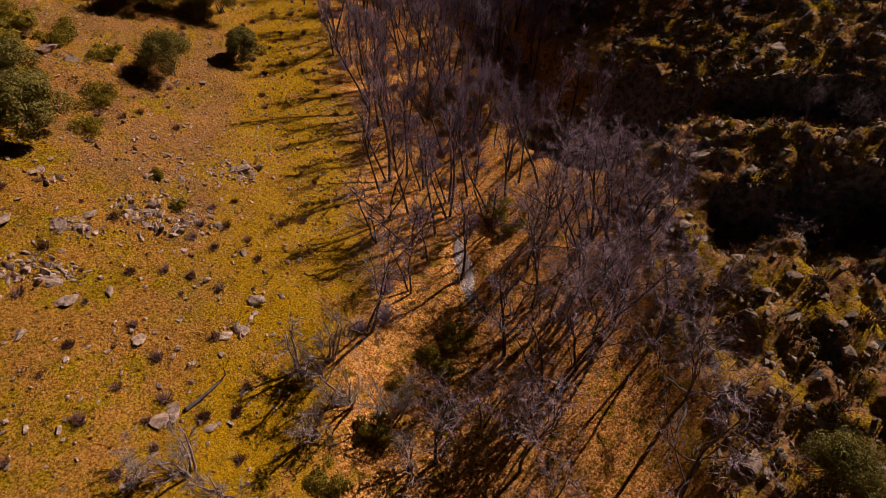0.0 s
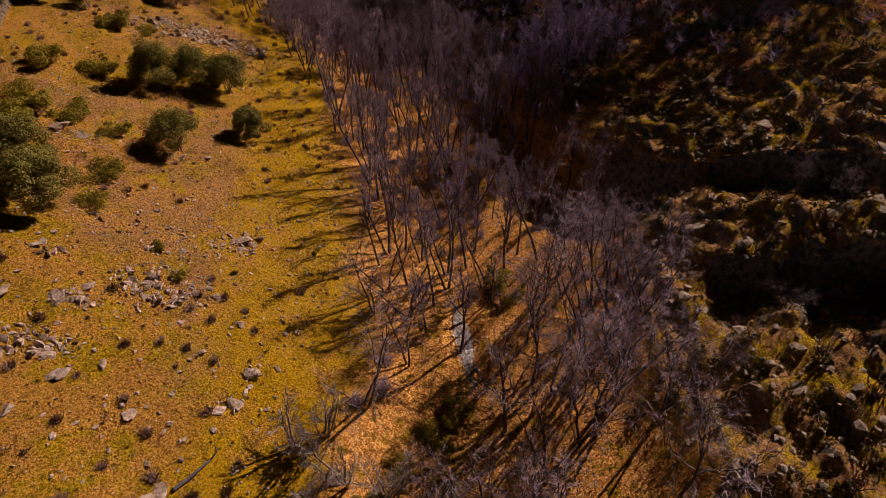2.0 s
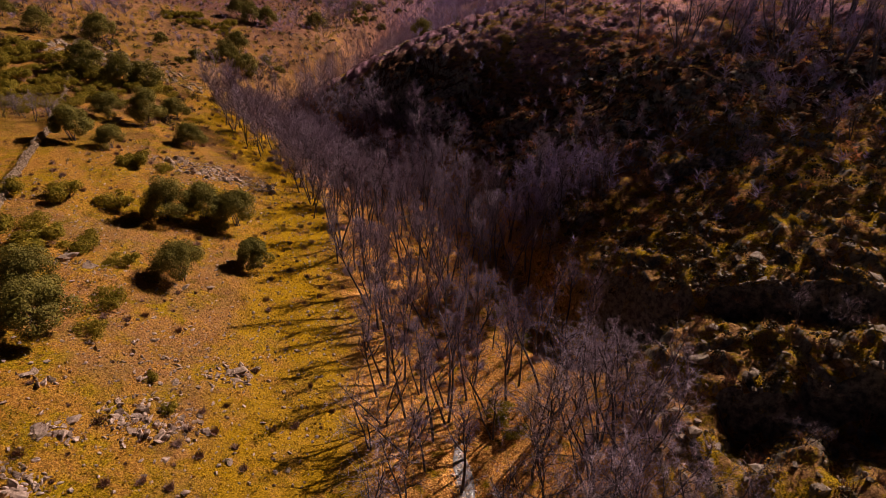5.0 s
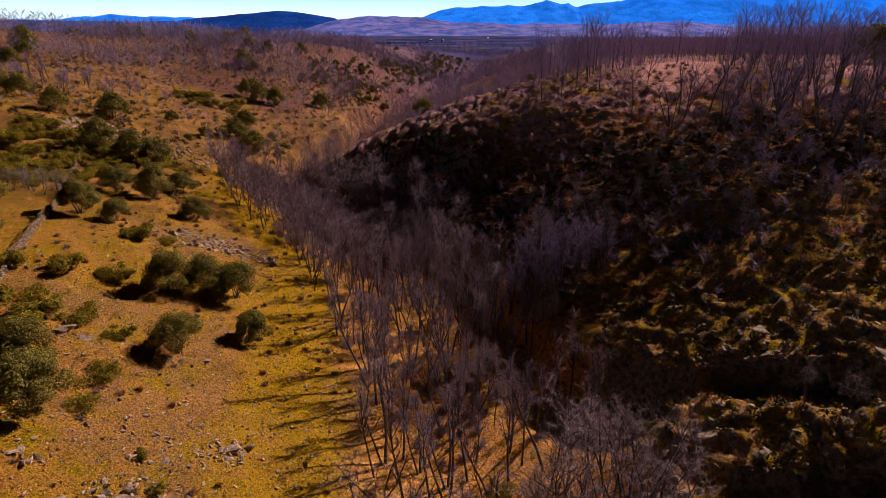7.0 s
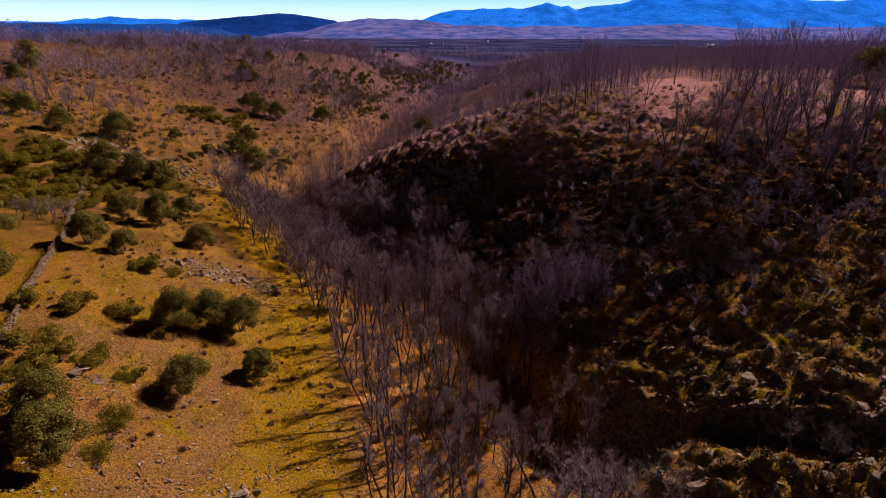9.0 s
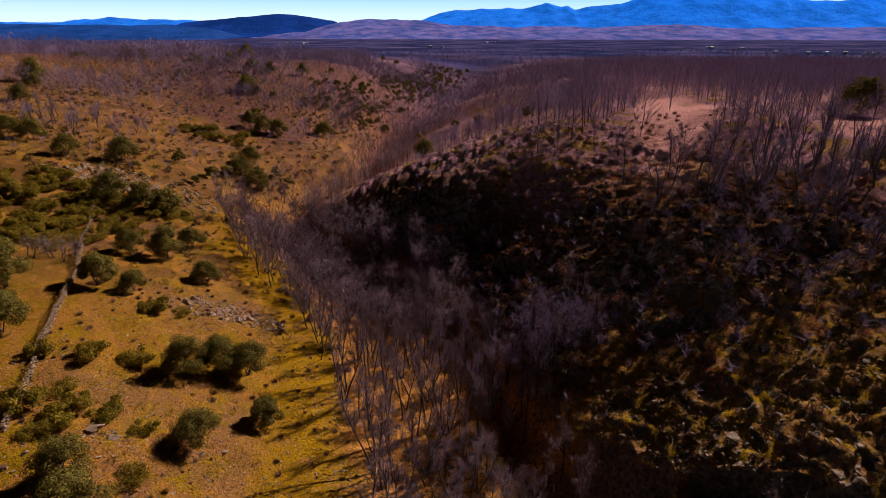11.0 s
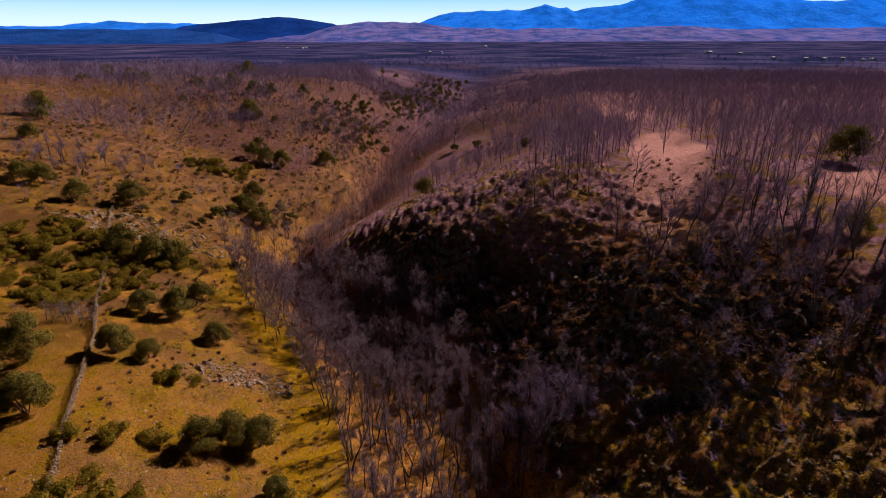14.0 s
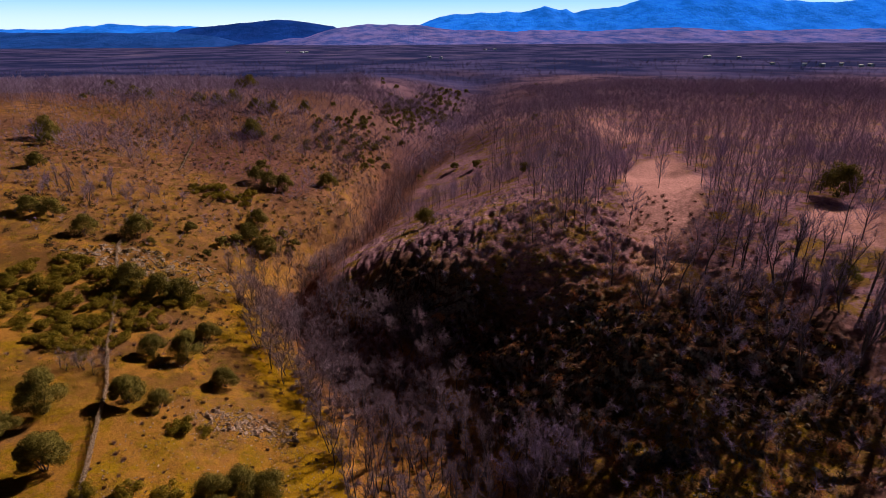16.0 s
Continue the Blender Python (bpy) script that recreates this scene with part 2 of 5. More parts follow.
WINDOW_DARK = plain_material("dark_window", (0.02, 0.02, 0.025), (0.04, 0.04, 0.05), 1.0, 0.3)
# ---- the lie of the land: cross-sections along the stream ----
YS = (-60, 5, 25, 45, 65, 90, 100, 115, 150, 172, 210, 320, 500)
SECTION = [  # x and z along YS: plateau, upper meadow, meadow foot, stream, bank, slope, shoulder, hilltop
    ((-100, -100, -100, -110, -120, -130, -134, -140, -150, -157, -170, -220, -260), (22, 20, 18, 17, 17, 19, 21, 24, 25, 25.6, 27, 25, 14)),
    ((-28, -26, -27, -37, -46, -58, -61, -66, -80, -90, -108, -72, -40), (13, 12, 11, 11.3, 11.5, 10.5, 11, 11.5, 14.3, 15.5, 18, 17.5, 13)),
    ((-6, -7, -9.5, -13, -16, -27, -32, -40, -43, -35.5, -36, -33, 0), (8.5, 7.2, 5.6, 4, 3, 2.2, 1.8, 1.2, 1.2, 2.4, 2.4, 3, 0)),
    ((6, 4, 2, -1, -4, -17, -24, -33, -35, -27, -25, -9, 34), (7, 4.5, 2.8, 1.2, 0, -2, -2.8, -4, -5.5, -6, -8, -8, -10)),
    ((10, 8, 8, 7.5, 3.5, -7.5, -16.5, -27, -26, -19, -15, 7, 52), (7, 5.6, 4.5, 2.2, 0.8, 0.0, 0.4, 1.2, -1.5, -2.5, -4, -4, -6)),
    ((22, 20, 17, 12.5, 8.5, -1, -4, 8, -2, 3, 15, 32, 80), (8.6, 7.6, 9.4, 6.9, 5.7, 5.6, 10.8, 17.8, 8.5, 6.5, 6, 7, 2)),
    ((40, 38, 36, 38, 40, 37, 33, 32, 45, 51, 60, 80, 130), (15, 13.5, 17.6, 18.2, 20.3, 21.3, 22, 23.3, 21.5, 21, 19, 15, 8)),
    ((100, 100, 100, 90, 90, 90, 95, 100, 110, 117, 130, 170, 230), (22, 22, 25, 26, 26.5, 27, 27, 26.5, 25, 24, 22, 16, 8)),
]


SCARPS = ((10.8, 41.5, 17.2, 34.4, 4.8, 8.0), (16.5, 25.0, 24.5, 21.8, 2.8, 5.0), (19.4, 33.2, 26.0, 27.8, 2.8, 4.4), (21.0, 52.0, 29.0, 50.0, 1.6, 5.0), (5.5, 74.0, 10.6, 44.0, 2.2, 5.0))


def along(y, values):
    """A smooth curve through values at YS."""
    k, v = np.array(YS, float), np.array(values, float)
    m = np.gradient(v, k)
    y = np.clip(y, k[0], k[-1])
    i = np.clip(np.searchsorted(k, y) - 1, 0, len(k) - 2)
    h = k[i + 1] - k[i]
    s = (y - k[i]) / h
    return ((2 * s**3 - 3 * s**2 + 1) * v[i] + (s**3 - 2 * s**2 + s) * h * m[i]
            + (3 * s**2 - 2 * s**3) * v[i + 1] + (s**3 - s**2) * h * m[i + 1])


def edge(k, y):
    """Where the k-th line of the cross-section runs at y."""
    return along(np.asarray(y, float), SECTION[k][0])


def ramp(a, b, v):
    s = np.clip((np.asarray(v, float) - a) / (b - a), 0, 1)
    return s * s * (3 - 2 * s)


def hashed(i, j, seed):
    n = np.sin(i * 127.1 + j * 311.7 + seed * 74.7) * 43758.5453
    return n - np.floor(n)


def value_noise(x, y, size, seed=0.0):
    """Smooth noise of about -1 to 1 with features of that size."""
    u, v = np.asarray(x, float) / size, np.asarray(y, float) / size
    i, j = np.floor(u), np.floor(v)
    a, b = u - i, v - j
    a, b = a * a * a * (a * (6 * a - 15) + 10), b * b * b * (b * (6 * b - 15) + 10)
    lo = hashed(i, j, seed) * (1 - a) + hashed(i + 1, j, seed) * a
    hi = hashed(i, j + 1, seed) * (1 - a) + hashed(i + 1, j + 1, seed) * a
    return 2 * (lo * (1 - b) + hi * b) - 1


def slope_height(x, y):
    """The smooth land, with no small relief."""
    x, y = np.asarray(x, float), np.asarray(y, float)
    kx = [along(y, s[0]) for s in SECTION]
    kz = [along(y, s[1]) for s in SECTION]
    d = [(kz[i + 1] - kz[i]) / (kx[i + 1] - kx[i]) for i in range(7)]
    m = [d[0] * 0.3] + [np.where(d[i] * d[i + 1] > 0, 2 * d[i] * d[i + 1] / (d[i] + d[i + 1] + 1e-9), 0) for i in range(6)] + [d[6] * 0.3]
    m = [np.where(np.abs(q) > 3, 3 * np.sign(q), q) for q in m]
    z = np.where(x < kx[0], kz[0], kz[7])
    for i in range(7):
        h = kx[i + 1] - kx[i]
        s = np.clip((x - kx[i]) / h, 0, 1)
        c = ((2 * s**3 - 3 * s**2 + 1) * kz[i] + (s**3 - 2 * s**2 + s) * h * m[i]
             + (3 * s**2 - 2 * s**3) * kz[i + 1] + (s**3 - s**2) * h * m[i + 1])
        z = np.where((x >= kx[i]) & (x < kx[i + 1]), c, z)
    plain = np.interp(y, (0, 400, 1160, 4500), (14, 10, -1, -45))
    return z + (plain - z) * ramp(330, 800, np.hypot(np.abs(x) * 0.9, np.maximum(y, 0)))


def stream_x(y):
    return edge(3, y) + 0.9 * value_noise(y, 0 * np.asarray(y, float), 6, 16)


def brow_x(y):
    """The brow of the hill, where the brushy slope ends."""
    return edge(6, y) + 10 * ramp(40, 52, y) * (1 - ramp(78, 100, y))


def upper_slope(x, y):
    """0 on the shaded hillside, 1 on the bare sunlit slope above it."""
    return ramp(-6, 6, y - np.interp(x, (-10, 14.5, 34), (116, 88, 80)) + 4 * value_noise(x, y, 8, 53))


def crag_mask(x, y):
    """Where the hill across the stream is craggy."""
    a = ramp(2.0, 6.0, x - edge(4, y) + 1.5 * value_noise(x, y, 4, 6)) * (1 - ramp(-6, 6, x - brow_x(y) - 4 - 3 * value_noise(x, y, 9, 5)))
    return a * (1 - ramp(140, 170, y))


def land(x, y):
    """The height of the ground."""
    x, y = np.asarray(x, float), np.asarray(y, float)
    z = slope_height(x, y)
    away = np.hypot(x, y)
    z = z + 2.2 * ramp(120, 300, away) * (1 - 0.9 * ramp(430, 760, away)) * value_noise(x, y, 70, 1) + 0.9 * ramp(60, 140, away) * (1 - 0.9 * ramp(430, 760, away)) * value_noise(x, y, 27, 2)
    z = z + 0.28 * value_noise(x, y, 6, 3) + 0.10 * value_noise(x, y, 2.1, 4)
    # a shelf above the bank of the stream
    z = z + 1.0 * ramp(9, 12.5, x) * (1 - ramp(13, 22, x)) * (1 - ramp(20, 28, y))
    c = crag_mask(x, y)
    # ledges: parts of the slope climb in uneven steps
    warp = 3.0 * value_noise(x, y, 19, 7) + 1.5 * value_noise(x, y, 7.3, 8) + 1.1 * value_noise(x, y, 2.7, 9)
    step = 1.25
    q = (z + warp) / step
    f = q - np.floor(q)
    ledge = (np.floor(q) + ramp(0.45, 0.95, f)) * step - warp
    often = 0.25 + 0.75 * ramp(-0.8, -0.1, value_noise(x, y, 12, 12) + 0.4 * value_noise(x, y, 4, 13))
    z = z + c * (0.55 * often * (ledge - z) + 0.26 * value_noise(x, y, 3.1, 17) + 0.26 * value_noise(x, y, 1.6, 10) + 0.24 * np.abs(value_noise(x, y, 0.9, 11)) + 0.12 * value_noise(x, y, 0.6, 18))
    # lumps and small terraces that catch the sun on the shaded hillside
    z = z + c * ramp(44, 58, y) * (1 - 0.8 * upper_slope(x, y)) * (0.55 * value_noise(x, y, 4.6, 52) + 0.50 * value_noise(x, y, 2.2, 51))
    for bx, by, high, wide in ((26.0, 66.0, 1.7, 4.0), (8.5, 80.0, 0.9, 2.2), (2.0, 102.0, 1.0, 3.0), (3.7, 86.0, 0.8, 2.0), (30.0, 54.0, 1.0, 2.6), (17.0, 70.0, 0.9, 2.4)):
        z = z + high * np.exp(-((x - bx) ** 2 + 0.6 * (y - by) ** 2) / wide ** 2)
    # scarps: short cliffs that face the stream, with a hollow at their foot
    for x0, y0, x1, y1, drop, run in SCARPS:
        dx, dy = x1 - x0, y1 - y0
        ln = math.hypot(dx, dy)
        s = ((x - x0) * dx + (y - y0) * dy) / ln
        d = ((x - x0) * dy - (y - y0) * dx) / ln
        d = d + 0.9 * value_noise(x, y, 2.6, 14) + 0.4 * value_noise(x, y, 1.0, 15)
        z = z - drop * ramp(0, 0.8, d) * (1 - ramp(0.8, run, d)) * ramp(-1.5, 1.0, s) * (1 - ramp(ln - 1.0, ln + 1.5, s))
    bed = np.abs(x - stream_x(y))
    return z - (0.12 + 0.33 * np.exp(-(((y - 23.5) / 4.0) ** 2))) * (1 - ramp(0.4, 1.5, bed)) * (1 - ramp(230, 300, y))


# ---- ground ----
def link_mesh(name, verts, faces, material, parent=None, smooth=False):
    me = bpy.data.meshes.new(name)
    faces = np.asarray(faces, np.int32)
    n, k = faces.shape
    me.vertices.add(len(verts))
    me.vertices.foreach_set("co", np.asarray(verts, np.float32).ravel())
    me.loops.add(n * k)
    me.loops.foreach_set("vertex_index", faces.ravel())
    me.polygons.add(n)
    me.polygons.foreach_set("loop_start", np.arange(0, n * k, k, dtype=np.int32))
    me.polygons.foreach_set("use_smooth", np.full(n, smooth))
    me.update(calc_edges=True)
    if material:
        me.materials.append(material)
    if parent == "mesh":
        return me
    ob = new(name, me)
    ob.parent = parent
    return ob


def axis(fine_lo, fine_hi, fine, lo, hi, growth):
    a = list(np.arange(fine_lo, fine_hi + 1e-6, fine))
    s = fine
    while a[-1] < hi:
        s *= growth
        a.append(a[-1] + s)
    s, b = fine, [a[0]]
    while b[-1] > lo:
        s *= growth
        b.append(b[-1] - s)
    return np.array(b[:0:-1] + a)


gx = axis(-40, 42, 0.28, -3400, 3400, 1.034)
gy = axis(5, 85, 0.28, -900, 3650, 1.027)
GX, GY = np.meshgrid(gx, gy)
GZ = land(GX, GY)
nx, ny = len(gx), len(gy)
idx = np.arange(nx * ny).reshape(ny, nx)
quads = np.stack([idx[:-1, :-1], idx[:-1, 1:], idx[1:, 1:], idx[1:, :-1]], -1).reshape(-1, 4)
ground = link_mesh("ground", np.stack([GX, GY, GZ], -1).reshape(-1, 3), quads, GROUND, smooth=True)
tagged(ground, "rough valley of ochre winter grass, leaf litter and crags", "ground", kind="structure")


def soil_mask(x, y):
    m = ramp(0.0, 0.5, value_noise(x, y, 11, 21) + 0.5 * value_noise(x, y, 4, 22) + 0.7 * (1 - ramp(3, 9, np.hypot((x + 17) / 1.6, (y - 31) / 2.2))) - 0.25)
    return np.maximum(m * 0.62, 0.45 * ramp(95, 130, y) * (x < edge(3, y)))


def litter_mask(x, y):
    w = 1.6 * value_noise(x, y, 5, 23)
    return ramp(0.5, 3.0, x - edge(2, y) + w - np.interp(y, (15, 25, 45, 60), (1, 3, 3, 0))) * (1 - ramp(-1.0, 3.0, x - edge(4, y) - 3 + w)) * (1 - ramp(95, 150, y))


def clearing_mask(x, y):
    r = np.hypot((x - 47 - 0.36 * (y - 120)) / 9.5, (y - 125) / 44) + 0.2 * value_noise(x, y, 12, 24)
    r2 = np.hypot((x - 74) / 10, (y - 95) / 12) + 0.25 * value_noise(x, y, 12, 25)
    r3 = np.hypot((x - 67) / 9, (y - 228) / 40) + 0.3 * value_noise(x, y, 14, 25)
    return np.maximum(1 - ramp(0.75, 1.1, r), 0.85 * (1 - ramp(0.75, 1.1, np.minimum(r2, r3))))


def fern_mask(x, y):
    patch = 1 - ramp(0.7, 1.2, np.hypot((x + 72 + 0.3 * (y - 210)) / 24, (y - 213) / 38) + 0.35 * value_noise(x, y, 16, 26))
    d = ramp(150, 260, y + 14 * value_noise(x, y, 30, 26)) * np.maximum(ramp(-0.1, 0.6, value_noise(x, y, 35, 27)), 0.8 * ramp(185, 215, y) * ramp(-95, -60, x))
    gorge = ramp(60, 90, y) * ramp(-1, 4, x - edge(2, y) - 6 * ramp(118, 135, y)) * (1 - ramp(-1, 4, x - edge(4, y) - 2 + 2 * value_noise(x, y, 7, 57)))
    return np.clip(np.maximum(np.maximum(patch, 0.8 * d) * (x < edge(3, y)), gorge), 0, 1)


def mauve_mask(x, y):
    return 0.95 * np.maximum(ramp(-4, 6, x - brow_x(y)), upper_slope(x, y) * ramp(60, 80, y) * ramp(0, 5, x - edge(4, y)))


def lush_mask(x, y):
    """Greener turf at the foot of the meadow, beside the wood."""
    d = x - edge(2, y) - np.interp(y, (15, 30, 60, 90), (-0.5, 0.5, -2, -5))
    return (1 - ramp(2.2, 5.5, np.abs(d + 1.2 * value_noise(x, y, 7, 33)))) * (1 - ramp(95, 125, y))


# the brush mask ends along the hillside's shade line
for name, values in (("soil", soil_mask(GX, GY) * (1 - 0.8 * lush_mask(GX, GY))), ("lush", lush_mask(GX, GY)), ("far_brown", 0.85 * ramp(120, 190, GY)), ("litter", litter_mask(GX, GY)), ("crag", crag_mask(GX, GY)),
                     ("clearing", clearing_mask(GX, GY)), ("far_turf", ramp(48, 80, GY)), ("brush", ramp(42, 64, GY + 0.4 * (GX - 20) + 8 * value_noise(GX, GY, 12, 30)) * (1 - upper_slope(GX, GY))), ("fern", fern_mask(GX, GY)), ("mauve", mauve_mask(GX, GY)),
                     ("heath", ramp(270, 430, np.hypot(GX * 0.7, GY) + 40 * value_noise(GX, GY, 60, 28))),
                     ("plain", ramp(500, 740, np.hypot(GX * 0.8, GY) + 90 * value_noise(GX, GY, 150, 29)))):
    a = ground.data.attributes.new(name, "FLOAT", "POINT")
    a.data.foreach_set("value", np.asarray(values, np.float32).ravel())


def rest(x, y, sink=0.0):
    return (x, y, float(land(x, y)) - sink)


# stream: a narrow sheet of water lying in its bed
sy = np.arange(20, 27.5, 0.3)
cx, cz = stream_x(sy), land(stream_x(sy), sy)
sw = 0.08 + 0.4 * np.sin(np.pi * (sy - 20) / 7.5) + 0.15 * value_noise(sy, sy * 0, 3, 31)
sv = np.concatenate([np.stack([cx - sw, sy, cz + 0.05], -1), np.stack([cx + sw, sy, cz + 0.05], -1)])
k = len(sy)
stream = link_mesh("stream_water", sv, [(i, i + k, i + k + 1, i + 1) for i in range(k - 1)], WATER, smooth=True)
tagged(stream, "shallow stream glinting between the trees", "stream", kind="structure")


# distant ranges
def mountain(name, y0, depth, x0, x1, knots_x, knots_z, rough, seed, a, b, haze, label):
    xs = np.linspace(x0, x1, 260)
    top = np.interp(xs, knots_x, knots_z)
    rows, v = 14, []
    for j in range(rows + 4):
        f = j / rows
        rise = f ** 1.3 if f <= 1 else 2 - f
        gully = value_noise(xs, np.full_like(xs, y0 + f * depth), 95, seed) + 0.5 * value_noise(xs, np.full_like(xs, y0 + f * depth), 40, seed + 1)
        crest = value_noise(xs, xs * 0, 60, seed + 2) + 0.6 * value_noise(xs, xs * 0, 23, seed + 3)
        z = -42 + (top + 42 + rough * crest * min(f, 1)) * rise + rough * 2.2 * gully * math.sin(math.pi * min(f, 1) * 0.85) * 0.6
        v.append(np.stack([xs, np.full_like(xs, y0 + f * depth), z], -1))
    v = np.concatenate(v)
    i = np.arange(260 * (rows + 4)).reshape(rows + 4, 260)
    q = np.stack([i[:-1, :-1], i[:-1, 1:], i[1:, 1:], i[1:, :-1]], -1).reshape(-1, 4)
    ob = link_mesh(name, v, q, range_material(name + "_hazed_cover", a, b, haze), smooth=True)
    return tagged(ob, label, "mountains", kind="structure")


def skyline(y, px, py):
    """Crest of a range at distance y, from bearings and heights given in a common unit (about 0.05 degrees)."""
    return [y * (p - 784) / 1093 for p in px], [58 + y * 0.000853 * (44 - q) for q in py]


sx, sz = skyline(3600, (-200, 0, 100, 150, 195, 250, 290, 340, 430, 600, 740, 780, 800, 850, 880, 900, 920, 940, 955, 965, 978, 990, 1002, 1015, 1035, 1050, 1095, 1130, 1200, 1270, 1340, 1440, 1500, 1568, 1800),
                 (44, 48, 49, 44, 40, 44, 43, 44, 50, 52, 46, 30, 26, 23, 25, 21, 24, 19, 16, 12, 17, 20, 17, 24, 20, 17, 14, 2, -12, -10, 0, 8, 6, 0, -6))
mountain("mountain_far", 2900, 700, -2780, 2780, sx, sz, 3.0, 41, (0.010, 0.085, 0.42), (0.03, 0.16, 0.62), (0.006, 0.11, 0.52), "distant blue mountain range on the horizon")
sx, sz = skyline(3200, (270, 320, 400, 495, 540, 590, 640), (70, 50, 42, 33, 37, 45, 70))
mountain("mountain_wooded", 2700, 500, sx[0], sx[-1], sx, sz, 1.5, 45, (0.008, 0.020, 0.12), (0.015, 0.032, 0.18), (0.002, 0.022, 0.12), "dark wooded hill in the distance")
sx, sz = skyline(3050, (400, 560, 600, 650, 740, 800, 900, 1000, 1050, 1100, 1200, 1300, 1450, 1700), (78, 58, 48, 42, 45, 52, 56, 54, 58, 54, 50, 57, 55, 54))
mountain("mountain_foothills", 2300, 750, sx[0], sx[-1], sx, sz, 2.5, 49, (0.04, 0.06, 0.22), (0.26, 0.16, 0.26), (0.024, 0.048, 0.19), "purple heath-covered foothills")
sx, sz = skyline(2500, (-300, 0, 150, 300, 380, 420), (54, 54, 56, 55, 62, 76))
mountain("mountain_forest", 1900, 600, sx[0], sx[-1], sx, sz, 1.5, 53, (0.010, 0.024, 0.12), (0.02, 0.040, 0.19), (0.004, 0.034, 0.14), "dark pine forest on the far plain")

# the sky low over the horizon, all round
a = np.linspace(0, 2 * math.pi, 97)[:-1]
rings = [np.stack([4720 * np.sin(a), 4720 * np.cos(a), np.full(96, h)], -1) for h in (-120, 60, 150, 230, 310)]
ri = np.arange(96 * 5).reshape(5, 96)
rq = np.stack([ri[:-1], np.roll(ri, -1, 1)[:-1], np.roll(ri, -1, 1)[1:], ri[1:]], -1).reshape(-1, 4)
backdrop = link_mesh("backdrop", np.concatenate(rings), rq, GLOW, smooth=True)
tagged(backdrop, "pale clear sky low over the horizon", "sky", kind="structure")


# ---- how plants are made ----
def thing(name, place, label, category, group="", kind="", turn=0.0, size=1.0):
    ob = new(name)
    ob.empty_display_size = 0.2
    ob.matrix_basis = Matrix.Translation(place) @ Matrix.Rotation(turn, 4, "Z")
    ob.scale = (size, size, size)
    return tagged(ob, label, category, group, kind)


def part(name, mesh, parent, label=""):
    ob = new(name, mesh)
    ob.parent = parent
    return tagged(ob, label)


class Limbs:
    """Collects tapered limbs and makes one mesh of them."""

    def __init__(self):
        self.v, self.f, self.n = [], [], 0

    def limb(self, pts, radii, sides, tip=False):
        pts = np.asarray(pts, float)
        m = len(pts)
        ang = np.arange(sides) * 2 * math.pi / sides
        for i in range(m):
            d = pts[min(i + 1, m - 1)] - pts[max(i - 1, 0)]
            d = d / (np.linalg.norm(d) + 1e-9)
            a = np.cross(d, (0.3, 0.9, 0.2))
            a = a / (np.linalg.norm(a) + 1e-9)
            b = np.cross(d, a)
            if i == m - 1 and tip:
                self.v.append(pts[i][None])
            else:
                self.v.append(pts[i] + radii[i] * (np.cos(ang)[:, None] * a + np.sin(ang)[:, None] * b))
        for i in range(m - 1):
            o = self.n + i * sides
            for k in range(sides):
                k2 = (k + 1) % sides
                if i == m - 2 and tip:
                    self.f.append((o + k, o + k2, o + sides))
                else:
                    self.f.append((o + k, o + k2, o + sides + k2))
                    self.f.append((o + k, o + sides + k2, o + sides + k))
        self.n += (m - 1) * sides + (1 if tip else sides)

    def arrays(self):
        return np.concatenate(self.v), np.array(self.f, np.int32)


def unit(v):
    v = np.asarray(v, float)
    return v / (np.linalg.norm(v) + 1e-9)


def grow(rng, start, way, length, bends, lift, steps):
    """A wandering line from start."""
    pts, d = [np.array(start, float)], unit(way)
    for _ in range(steps):
        d = unit(d + rng.normal(0, bends, 3) + (0, 0, lift))
        pts.append(pts[-1] + d * length / steps)
    return np.array(pts)


def along_line(pts, f):
    g = f * (len(pts) - 1)
    i = min(int(g), len(pts) - 2)
    return pts[i] + (pts[i + 1] - pts[i]) * (g - i), unit(pts[i + 1] - pts[i])


